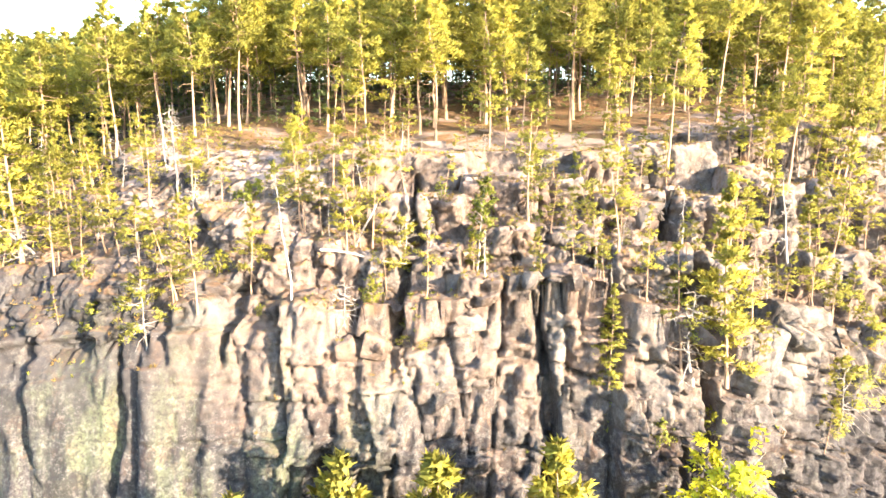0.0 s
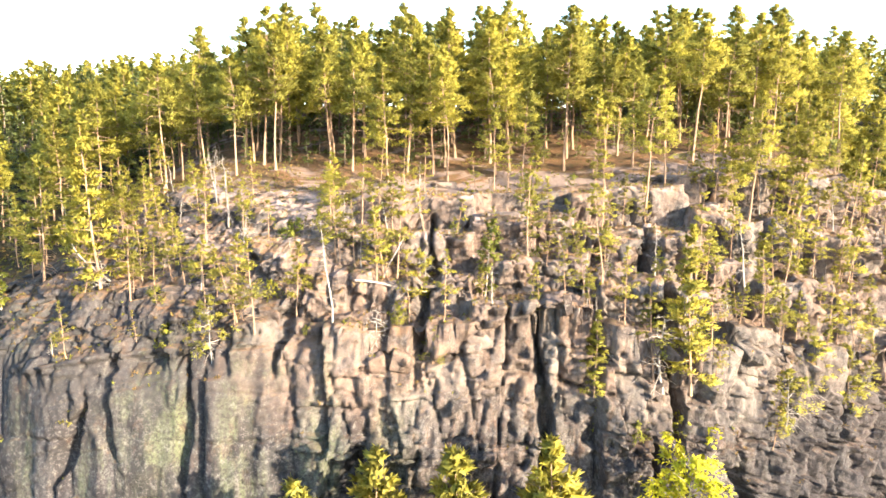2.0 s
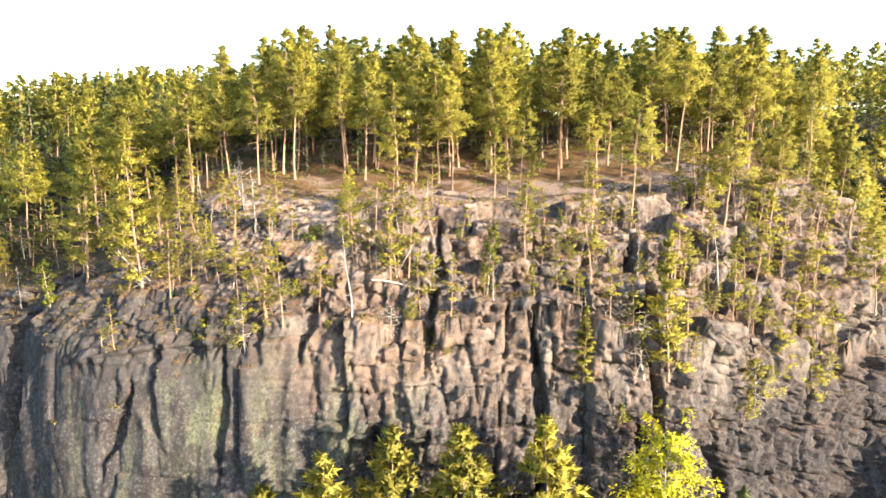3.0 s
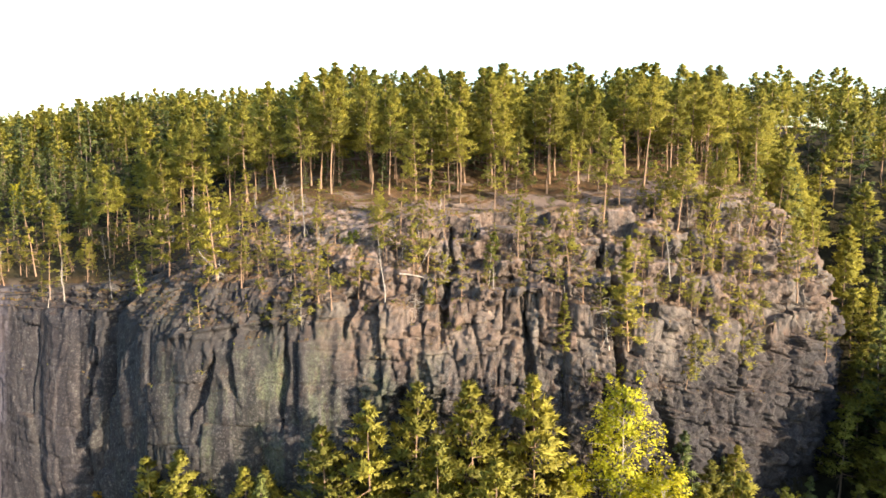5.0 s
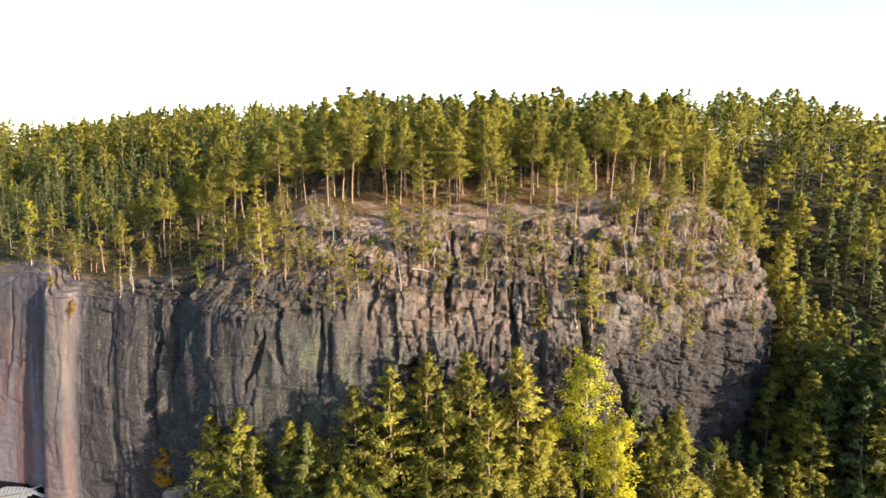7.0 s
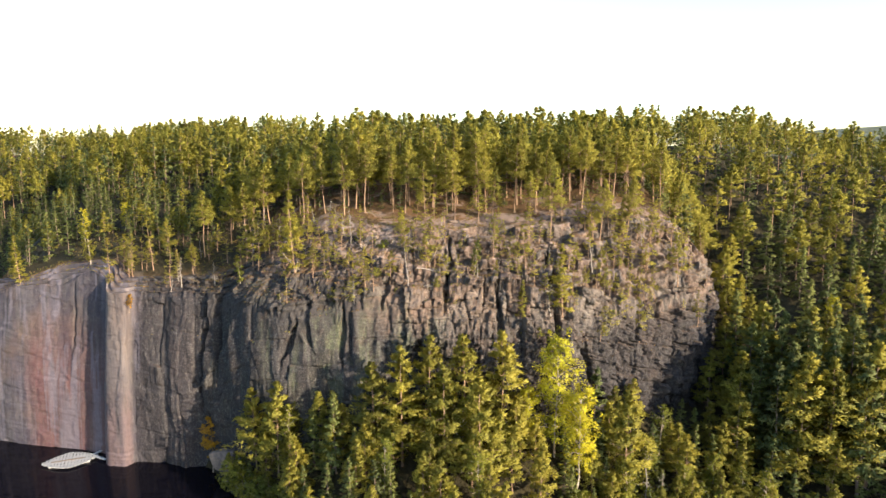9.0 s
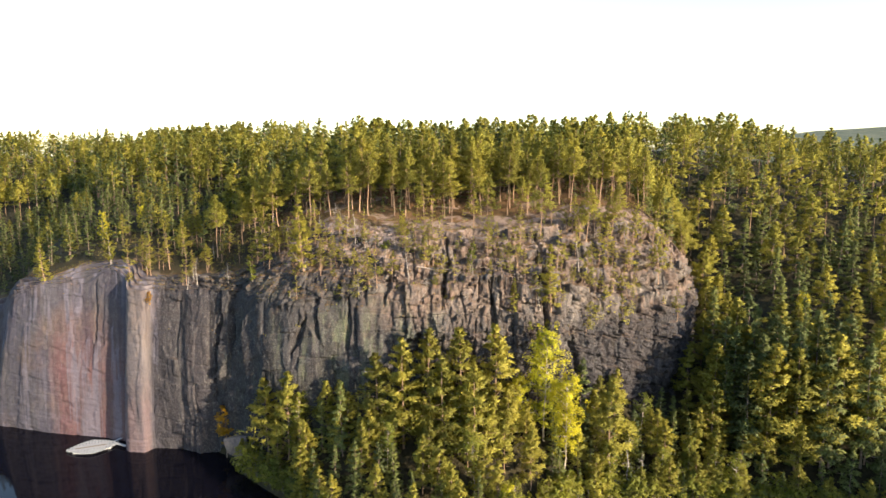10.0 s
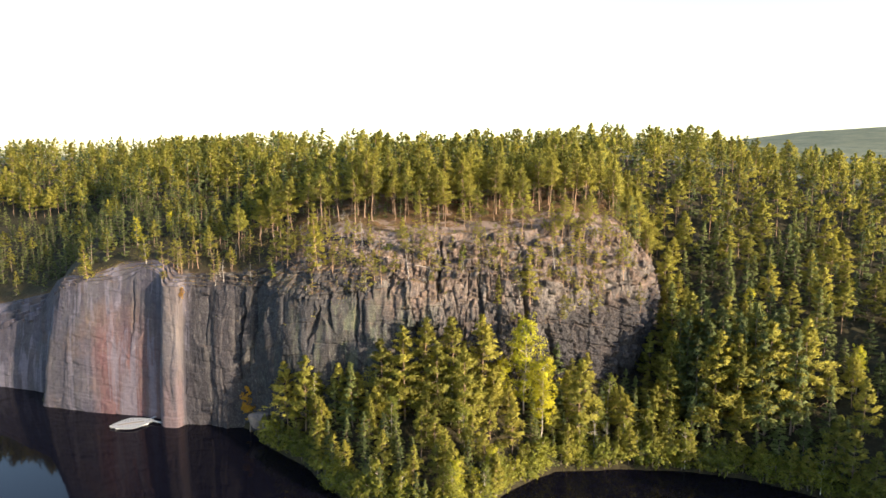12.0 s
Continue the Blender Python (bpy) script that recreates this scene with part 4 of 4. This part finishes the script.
def plant_forest():
    rng = np.random.default_rng(7)
    near, far_p, far_s = 0, [], []
    # the ridge behind the rim
    for x, y in scatter(rng, -290, 58, 56, 300, 4.6):
        back = y - rim_y(x)
        if y > (225 if x > -120 else 300) or back < 1.5 or (back < 5 and x > -60 and rng.random() < 0.5):
            continue
        if (-125 < x < -78 and back < 7 and rng.random() < 0.85) or (-78 < x < -40 and back < 7 and rng.random() < 0.75):
            continue
        if (y > 130 and rng.random() < 0.3) or (y > 190 and rng.random() < 0.5) or (x > -60 and back > 75 and rng.random() < 0.7):
            continue
        hole = fbm(np.array([x]), np.array([y]), 22, 9)[0]
        if hole > 0.5:
            continue
        place, _ = drop(x, y)
        size = rng.uniform(0.82, 1.24) * (0.8 if back < 5 else 1.0) * (0.62 if x < -62 and back < 38 else 1.09 if x > -40 and back < 60 else 1.0)
        if back < 19 and -70 < x < 58 and near < 290:
            plant(any_of(rng, PINES), place - Vector((0, 0, 0.15)), size, rng.uniform(0, 6.28), (rng.normal(0, 0.03), rng.normal(0, 0.03)))
            near += 1
        elif rng.random() < (0.15 if x > -60 and back < 30 else 0.8 if back < 38 else 0.4):
            far_s.append((x, y, place.z - 0.15, size * 0.95, rng.uniform(0, 6.28)))
        else:
            far_p.append((x, y, place.z - 0.15, size, rng.uniform(0, 6.28)))
    # low dark spruces behind the western wall
    for x, y in scatter(rng, -150, -58, 62, 130, 5.6):
        back = y - rim_y(x)
        if 5 < back < 40 and rng.random() < 0.85:
            place, _ = drop(x, y)
            far_s.append((x, y, place.z - 0.1, rng.uniform(0.42, 0.8), rng.uniform(0, 6.28)))
    # young spruces under the pines
    for x, y in scatter(rng, -70, 52, 66, 125, 5.0):
        back = y - rim_y(x)
        if back > 9 and rng.random() < 0.8:
            place, _ = drop(x, y)
            far_s.append((x, y, place.z - 0.1, rng.uniform(0.2, 0.5), rng.uniform(0, 6.28)))
    # the eastern slope, and the unseen shore south of it, wooded for its shade
    for x, y in scatter(rng, 46, 250, -90, 225, 6.2):
        shore = np.interp(x, SHORE_X, SHORE_Y)
        if y < shore + 1.0 or (x < 58 and foot_y(x) - 1 < y < rim_y(x) + 2):
            continue
        if rng.random() < (0.5 if y > 200 or x > 180 or y < -60 else 0.04):
            continue
        place, _ = drop(x, y)
        size = rng.uniform(0.75, 1.3)
        if x < 112 and -5 < y < 95:
            if rng.random() < 0.55:
                plant(any_of(rng, SPRUCES), place, size, rng.uniform(0, 6.28))
            else:
                plant(any_of(rng, VALLEY_PINES), place, size * 1.1, rng.uniform(0, 6.28))
        elif rng.random() < 0.33:
            far_s.append((x, y, place.z, size * 0.95, rng.uniform(0, 6.28)))
        else:
            far_p.append((x, y, place.z, size * 1.0, rng.uniform(0, 6.28)))
    wood_stuff("pine_forest", far_p, FAR_PINES, "dense pine forest on the ridge and slopes")
    wood_stuff("spruce_forest", far_s, FAR_SPRUCES, "dark spruces among the forest pines")
    # the wooded point below the cliff
    for x, y in scatter(rng, -52, 50, 7, 48, 4.2):
        shore = np.interp(x, SHORE_X, SHORE_Y)
        if y < shore + 0.3 or y > foot_y(x) - 1.5:
            continue
        place, _ = drop(x, y)
        if place.z > ground_height(np.array([x]), np.array([y]))[0] + 1.5:
            continue
        pick, size = rng.random(), rng.uniform(0.8, 1.12)
        if y < shore + 5 and rng.random() < 0.3:
            pick, size = 0.9, size * 0.8
        if pick < 0.60:
            plant(any_of(rng, VALLEY_PINES), place, size, rng.uniform(0, 6.28))
        elif pick < 0.80:
            plant(any_of(rng, SPRUCES), place, size * 0.85, rng.uniform(0, 6.28))
        else:
            plant(any_of(rng, BIRCHES if rng.random() < 0.2 else GREEN_BIRCHES), place, size * 0.9, rng.uniform(0, 6.28))
    # the trees along the water
    for x in np.arange(-49, 92, 2.9):
        x = x + rng.uniform(-1, 1)
        place, _ = drop(x, np.interp(x, SHORE_X, SHORE_Y) + rng.uniform(0.3, 1.4))
        protos = (VALLEY_PINES, VALLEY_PINES, SPRUCES, GREEN_BIRCHES)[rng.integers(4)]
        plant(any_of(rng, protos), place, rng.uniform(0.5, 0.9), rng.uniform(0, 6.28), (rng.uniform(0, 0.08), 0.0))
    # birches that have turned
    for x, y, h in ((-94, 80, 8.0), (-86, 84, 6.5), (93, 38, 11.0), (5.5, 18.5, 8.5), (2.0, 15.0, 6.0), (78, 62, 9.0)):
        place, _ = drop(x, y)
        plant(any_of(rng, BIRCHES), place, h / 14.0, rng.uniform(0, 6.28))
    # bushes that hang over the water's edge
    for k in range(230):
        x = rng.uniform(-48, 92)
        y = np.interp(x, SHORE_X, SHORE_Y) + rng.uniform(0.0, 2.2)
        place, _ = drop(x, y)
        plant(any_of(rng, SHRUBS), place, rng.uniform(1.0, 2.4), rng.uniform(0, 6.28), label="green bush at the water's edge")


# single trees: prototypes, x, y, z, height, sideways lean in metres
WEST_TREES = [
    (CLIFF_PINES, -44.4, 54.4, 40.8, 14.0, -0.3), (LUSH, -35.7, 49.3, 41.5, 16.5, -0.1), (ARCHES, -34.9, 49.9, 43.4, 5.7, -0.4), (CLIFF_PINES, -37.9, 57.2, 45.6, 8.0, -0.2),
    (CLIFF_PINES, -34.6, 56.5, 47.4, 6.6, 0.3), (THIN, -30.0, 49.8, 43.5, 5.0, -0.2), (CLIFF_PINES, -27.0, 47.5, 43.0, 6.0, -0.6), (SNAGS, -25.4, 47.5, 41.8, 5.1, -0.3),
    (SNAGS, -25.3, 54.4, 47.9, 7.4, 0.2), (THIN, -23.8, 57.3, 50.5, 5.4, -0.3), (FANS, -32.2, 68.8, 52.5, 3.5, 0), (SHRUBS, -23.3, 54.0, 48.0, 2.4, 0.1), (SHRUBS, -18.2, 52.4, 45.6, 3.8, 0.3)]
MIDDLE_TREES = [
    (FANS, -17.1, 49.7, 42.5, 5.7, 0.5), (TALL, -12.8, 42.8, 38.4, 12.8, -0.6), (CLIFF_PINES, -14.7, 55.7, 48.1, 9.0, -1.1), (THIN, -12.1, 53.6, 48.6, 9.4, -0.3), (THIN, -8.1, 47.9, 45.4, 8.6, -0.6),
    (SNAGS, -4.7, 55.3, 46.3, 6.3, 0.3), (CLIFF_PINES, 0.8, 60.4, 51.1, 8.8, -0.1), (SAPLINGS, -0.4, 47.2, 42.8, 7.0, 0.2), (WIDE, -5.9, 48.5, 40.7, 6.5, 0.5), (THIN, -4.6, 43.0, 36.5, 5.9, -0.2),
    (SAPLINGS, -12.1, 43.2, 38.2, 3.8, 0), (FANS, -9.1, 43.0, 39.6, 4.0, -0.2), (WIDE, -23.1, 43.0, 36.7, 6.2, 0.1), (THIN, -30.0, 44.3, 37.6, 3.3, -0.3), (WIDE, -35.7, 44.3, 31.2, 5.3, 0.2)]
EAST_TREES = [
    (SHRUBS, -27.5, 44.1, 40.0, 2.8, 0.3), (LUSH, 8.4, 42.5, 36.4, 7.5, -0.3), (SNAGS, 10.5, 42.9, 33.7, 8.9, -0.4), (LUSH, 16.1, 42.4, 36.2, 13.8, -1.0), (THIN, 13.2, 42.7, 37.3, 8.7, -0.6),
    (FANS, 13.9, 42.4, 34.8, 6.9, 0), (PINES, 15.4, 55.8, 50.3, 13.4, -0.8), (CLIFF_PINES, 24.5, 58.1, 47.5, 8.8, -1.2), (SNAGS, 23.0, 50.0, 43.3, 6.7, -0.4), (THIN, 28.6, 61.3, 50.8, 8.8, -0.8),
    (THIN, 35.4, 56.6, 40.4, 11.2, -1.2), (WIDE, 27.7, 46.9, 32.1, 6.5, 0.1), (WIDE, 25.0, 44.7, 32.1, 6.0, -1.0), (CLIFF_PINES, 32.8, 49.6, 30.5, 9.1, -0.8), (SHRUBS, 8.9, 43.4, 32.6, 2.6, 0)]
SHOULDER_TREES = [
    (SHRUBS, 11.8, 41.6, 32.3, 2.2, 0), (SHRUBS, 15.9, 43.9, 31.8, 2.6, -0.3), (CLIFF_PINES, 6.0, 54.7, 48.8, 3.9, -0.3), (THIN, 4.2, 44.4, 40.3, 5.8, -0.3), (THIN, 7.6, 43.8, 42.3, 5.3, -0.2),
    (CLIFF_PINES, 24.7, 46.4, 38.0, 4.7, -0.5), (CLIFF_PINES, 26.5, 52.4, 42.3, 6.0, -0.6), (CLIFF_PINES, 42.2, 61.9, 45.9, 10.5, -1.0), (CLIFF_PINES, 41.5, 54.7, 39.6, 10.9, -1.2), (THIN, 33.9, 51.4, 36.6, 7.0, -0.6), (THIN, 34.2, 55.5, 42.0, 7.0, -0.4),
    (CLIFF_PINES, 29.5, 48.6, 36.0, 4.8, -1.0), (WIDE, 33.9, 49.7, 33.5, 3.6, 0.6), (CLIFF_PINES, 25.3, 50.8, 39.4, 9.7, 0.4)]
PILLAR_TREES = [
    (CLIFF_PINES, -78.3, 66.5, 40.4, 8.3, -0.9), (CLIFF_PINES, -77.2, 68.0, 40.1, 7.9, -0.4), (THIN, -71.7, 66.7, 39.5, 11.7, -0.7), (THIN, -69.9, 76.0, 43.0, 9.5, -0.8), (CLIFF_PINES, -58.6, 71.0, 42.5, 7.0, -0.2),
    (CLIFF_PINES, -46.4, 57.1, 41.7, 13.2, -1.0), (SAPLINGS, -47.4, 52.3, 38.4, 6.9, 0.4), (SAPLINGS, -86.2, 67.3, 41.2, 8.9, 0.3), (ROWANS, -72.6, 56.2, 33.0, 4.0, -1.0), (SHRUBS, -79.3, 62.0, 37.9, 2.4, 0.2),
    (LUSH, -102.7, 67.6, 36.3, 11.5, 0.1), (ROWANS, -54.5, 51.0, -0.4, 12.5, 0.3)]
POINT_TREES = [
    (BIRCHES, 14.4, 37.0, 10.8, 23.4, 0.2), (VALLEY_PINES, 4.9, 36.0, 12.8, 22.3, 0), (VALLEY_PINES, -2.4, 36.0, 12.9, 21.8, 0), (VALLEY_PINES, -8.8, 36.0, 12.6, 21.7, 0.3), (VALLEY_PINES, -13.4, 33.0, 10.7, 22.5, 0), (VALLEY_PINES, -18.6, 34.0, 10.2, 19.8, 0),
    (SPRUCES, -25.5, 34.0, 8.6, 16.0, 0), (VALLEY_PINES, -37.5, 39.0, 5.5, 19.0, 0), (VALLEY_PINES, -42.6, 42.0, 4.0, 17.7, 0), (BIRCHES, 18.0, 33.0, 7.0, 19.0, 0), (SPRUCES, 22.3, 40.0, 10.2, 17.2, 0),
    (VALLEY_PINES, 26.8, 34.0, 3.3, 21.6, 0), (VALLEY_PINES, 0.3, 28.0, 8.8, 20.7, 0), (VALLEY_PINES, -5.8, 30.0, 10.0, 20.8, 0), (SNAGS, 30.0, 31.5, 1.0, 12.5, 0.4), (SNAGS, 33.0, 32.2, 1.0, 10.0, -0.3)]


SHADE_TREES = [
    (SPRUCES, 56, 47, 10, 21, 0), (VALLEY_PINES, 59, 53, 15, 22, 0), (SPRUCES, 61, 45, 11, 23, 0), (SPRUCES, 63, 55, 17, 20, 0), (VALLEY_PINES, 66, 48, 14, 23, 0), (SPRUCES, 53, 43, 8, 19, 0),
    (SPRUCES, 67, 41, 11, 22, 0), (VALLEY_PINES, 72, 44, 14, 22, 0), (SPRUCES, 57, 60, 18, 19, 0), (SPRUCES, 71, 36, 9, 22, 0), (VALLEY_PINES, 49, 40, 6, 18, 0), (SPRUCES, 76, 43, 14, 20, 0), (VALLEY_PINES, 64, 35, 7, 25, 0), (SPRUCES, 68, 33, 6, 26, 0), (SPRUCES, 75, 32, 8, 25, 0),
    (VALLEY_PINES, 79, 36, 11, 23, 0), (SPRUCES, 54, 50, 12, 22, 0), (SPRUCES, 58, 40, 8, 25, 0), (SPRUCES, 62, 40, 9, 26, 0), (VALLEY_PINES, 59, 36, 6, 26, 0), (SPRUCES, 66, 38, 9, 27, 0), (SPRUCES, 70, 40, 11, 26, 0),
    (SPRUCES, 61, 50, 14, 22, 0), (VALLEY_PINES, 70, 34, 8, 27, 0), (SPRUCES, 55, 38, 6, 24, 0), (SPRUCES, 74, 38, 11, 26, 0), (SPRUCES, 64, 43, 11, 25, 0), (VALLEY_PINES, 52, 46, 10, 20, 0)]


def plant_west_shelf(rng):
    """Low trees, bushes and dead stems on the shelf behind the pillar."""
    count = 0
    while count < 40:
        x = rng.uniform(-80, -40)
        y = rim_y(x) + rng.uniform(-6, 9)
        place, normal = drop(x, y)
        if normal.z < 0.55 or place.z < 34:
            continue
        pick = rng.random()
        protos, h = (CLIFF_PINES, rng.uniform(4, 8)) if pick < 0.2 else (THIN, rng.uniform(5, 10)) if pick < 0.55 else (SHRUBS, rng.uniform(0.8, 2.0)) if pick < 0.75 else (SNAGS, rng.uniform(3, 7)) if pick < 0.92 else (FANS, rng.uniform(2, 4))
        proto = any_of(rng, protos)
        plant(proto, place - Vector((0, 0, 0.2)), h / max(v.co.z for v in proto[1][0].vertices), rng.uniform(0, 6.28), (rng.normal(0, 0.06), rng.normal(0, 0.06)))
        count += 1


def plant_single():
    rng = np.random.default_rng(11)
    for rows in (WEST_TREES, MIDDLE_TREES, EAST_TREES, SHOULDER_TREES, PILLAR_TREES, POINT_TREES, SHADE_TREES):
        for protos, x, y, z, h, lean in rows:
            proto = any_of(rng, protos)
            tall = max(v.co.z for v in proto[1][0].vertices)
            turn = rng.uniform(0, 6.28) if protos is not ARCHES else 0.4
            place, _ = drop(x, y, z + (2.0 if rows is not SHADE_TREES else 30.0))
            if abs(place.z - z) > 1.5 and rows is not SHADE_TREES:
                place = Vector((x, y, z))
            plant(proto, place - Vector((0, -0.15, 0.2)), h / tall, turn, (0.0, math.atan2(lean, h)))
    plant_west_shelf(rng)
    # the wooded eastern shoulder
    count = 0
    while count < 22:
        x, y = rng.uniform(22, 54), rng.uniform(52, 76)
        place, normal = drop(x, y)
        if normal.z < 0.5 or place.z < 38 or y > rim_y(x) + 3:
            continue
        proto, h = (any_of(rng, CLIFF_PINES), rng.uniform(5, 10)) if rng.random() < 0.55 else (any_of(rng, PINES), rng.uniform(9, 13)) if rng.random() < 0.6 else (any_of(rng, THIN), rng.uniform(5, 9))
        plant(proto, place - Vector((0, 0, 0.2)), h / max(v.co.z for v in proto[1][0].vertices), rng.uniform(0, 6.28), (rng.normal(0, 0.05), rng.normal(0.04, 0.06)))
        count += 1
    # smaller ones in the cracks and on the ledges
    count = 0
    while count < 205:
        x, y = rng.uniform(-44, 47), rng.uniform(43, 66)
        if y > rim_y(x) + 1 or (x < -8 and rng.random() < 0.25):
            continue
        place, normal = drop(x, y)
        if normal.z < 0.6 or place.z < 30 or (place.z > 48.5 and -28 < x < 28 and rng.random() < 0.75):
            continue
        pick = rng.random()
        protos, h = (CLIFF_PINES, rng.uniform(2.5, 7.0)) if pick < 0.34 else (THIN, rng.uniform(4.0, 9.0)) if pick < 0.68 else (SHRUBS, rng.uniform(0.9, 2.0)) if pick < 0.80 else (SNAGS, rng.uniform(2, 5)) if pick < 0.92 else (FANS, rng.uniform(1.5, 3.5))
        proto = any_of(rng, protos)
        plant(proto, place - Vector((0, 0, 0.2)), h / max(v.co.z for v in proto[1][0].vertices), rng.uniform(0, 6.28), (rng.normal(0, 0.08), rng.normal(0, 0.08)))
        count += 1


plant_forest()
plant_single()


# ---- heather, bilberry and grass on the ledges and the rim ----
def ledge_plants():
    rng = np.random.default_rng(23)
    where = []
    while len(where) < 5200:
        x, y = rng.uniform(-112, 56), rng.uniform(42, 84)
        if y > rim_y(x) + 14 or fbm(np.array([x]), np.array([y]), 5, 33, 2)[0] < -0.08:
            continue
        place, normal = drop(x, y)
        if normal.z > 0.62 and place.z > 26:
            where.append((*place,))
    where = np.array(where)
    for name, share, mat, label, blades, ln, wd in (("heather", slice(0, 3400), HEATHER, "brown heather and dry grass on the rock ledges", 9, 0.34, 0.09),
                                                    ("bilberry_scrub", slice(3400, 5200), SHRUB_LEAF, "low green bilberry scrub in the cracks", 9, 0.26, 0.11)):
        p = where[share] - np.array((0, 0, 0.05))
        v, f = sprays(rng, p, np.tile([[0, 0, 0.9]], (len(p), 1)), blades, ln, wd, 0.75)
        ob = new(name, mesh_of(name, v, f, mat))
        tagged(ob, label, "undergrowth", kind="stuff")


ledge_plants()


# ---- loose rock ----
# x, y, z of the underside, half width, half height
BOULDERS = [(1.7, 58.0, 50.4, 2.4, 0.7), (1.8, 55.2, 48.2, 2.3, 1.2), (-14.3, 53.8, 47.1, 0.7, 0.55), (-14.2, 56.2, 48.2, 0.8, 1.3), (8.8, 58.9, 50.4, 1.5, 0.75), (-4.3, 62.0, 51.6, 1.6, 0.5),
            (20.8, 63.2, 52.0, 2.3, 0.75), (29.4, 66.0, 51.4, 2.2, 1.0), (38.8, 66.8, 49.8, 1.8, 0.9), (-0.9, 43.9, 39.8, 1.2, 0.7), (-25.9, 52.2, 45.8, 1.6, 0.8),
            (-51.4, 48.6, 3.0, 2.6, 2.2), (-48.2, 45.2, 3.6, 1.6, 1.2)]


def place_boulders():
    rng = np.random.default_rng(31)
    forms = [boulder_mesh(40 + i, PALE_ROCK) for i in range(5)]
    for x, y, z, half, tall in BOULDERS:
        ob = new("boulder", forms[rng.integers(5)])
        ob.matrix_world = pose(x, y, z + tall * 0.45, rng.uniform(-6, 6), rng.uniform(-6, 6), rng.uniform(-25, 25)) @ Matrix.Diagonal((half, half * 0.8, tall * 1.25, 1))
        tagged(ob, "pale angular granite boulder resting on a ledge", "boulder", "boulders on the cliff")


place_boulders()


def fallen_log(a, b, radius):
    a, b = np.array(a, float), np.array(b, float)
    f = np.linspace(0, 1, 7)[:, None]
    pts = a * (1 - f) + b * f + np.array([[0, 0, 0.12]]) * np.sin(f * 6)
    root = new("fallen_log", mesh_of("fallen_log", *tube(pts, radius * (1 - 0.6 * f[:, 0]), 6), DEAD_WOOD, True))
    tagged(root, "bleached fallen trunk lying against the cliff", "log", "fallen trunks")


fallen_log((1.1, 48.9, 44.9), (3.6, 49.2, 46.7), 0.09)
fallen_log((-9.3, 47.3, 44.4), (-7.4, 48.0, 48.4), 0.10)
fallen_log((-11.5, 46.0, 44.6), (-5.4, 46.4, 43.6), 0.12)


# ---- the float moored at the foot of the cliff ----
def box(bm, x0, x1, y0, y1, z0, z1):
    v = [bm.verts.new((x, y, z)) for z in (z0, z1) for x, y in ((x0, y0), (x1, y0), (x1, y1), (x0, y1))]
    for q in ((3, 2, 1, 0), (4, 5, 6, 7), (0, 1, 5, 4), (1, 2, 6, 5), (2, 3, 7, 6), (3, 0, 4, 7)):
        bm.faces.new([v[i] for i in q])


def block(name, parent, bounds, mat, label="", turn=None):
    bm = bmesh.new()
    box(bm, *bounds)
    bmesh.ops.bevel(bm, geom=bm.edges[:], offset=0.012, segments=1, affect="EDGES")
    me = bpy.data.meshes.new(name)
    bm.to_mesh(me)
    bm.free()
    me.materials.append(mat)
    ob = part(name, me, parent, label)
    if turn:
        ob.matrix_basis = turn
    return ob


def build_float():
    raft = new("moored_float")
    tagged(raft, "weathered grey plank float moored at the cliff foot", "raft")
    raft.matrix_world = pose(-87.0, 55.3, 0.0, 0, 0, 24)
    rows, length = 17, 10.8
    for i in range(rows):
        x = -length / 2 + (i + 0.5) * length / rows
        t = abs(x) / (length / 2)
        half = 3.8 * (1 - t ** 1.7) + 0.25
        block("plank", raft, (x - length / rows / 2 + 0.045, x + length / rows / 2 - 0.045, -half, half * (0.92 if x > 0 else 1.0), 0.42, 0.50), GREY_WOOD)
    for y in (-1.7, 0.0, 1.7):
        reach = length / 2 * (0.72 if y else 0.95)
        v, f = tube([(-reach, y, 0.2), (0, y, 0.2), (reach, y, 0.2)], [0.24, 0.26, 0.24], 8)
        part("log", mesh_of("raft_log", v, f, GREY_WOOD, True), raft)
    block("beam", raft, (-3.6, 2.8, -0.25, 0.05, 0.504, 0.62), FIR_BARK, "dark timber along the deck")
    for name, a, b in (("gangway", (-83.0, 57.2), (-79.2, 55.4)), ("gangway", (-83.4, 57.8), (-82.2, 60.6))):
        d = Vector((b[0] - a[0], b[1] - a[1], 0))
        way = new(name)
        tagged(way, "narrow grey plank gangway from float to cliff", "gangway", "gangways")
        way.matrix_world = pose(a[0], a[1], 0.5, 0, 0, math.degrees(math.atan2(d.y, d.x)))
        for y in (-0.26, 0.0, 0.26):
            block("plank", way, (0, d.length, y - 0.12, y + 0.12, 0.03, 0.09), GREY_WOOD)


build_float()
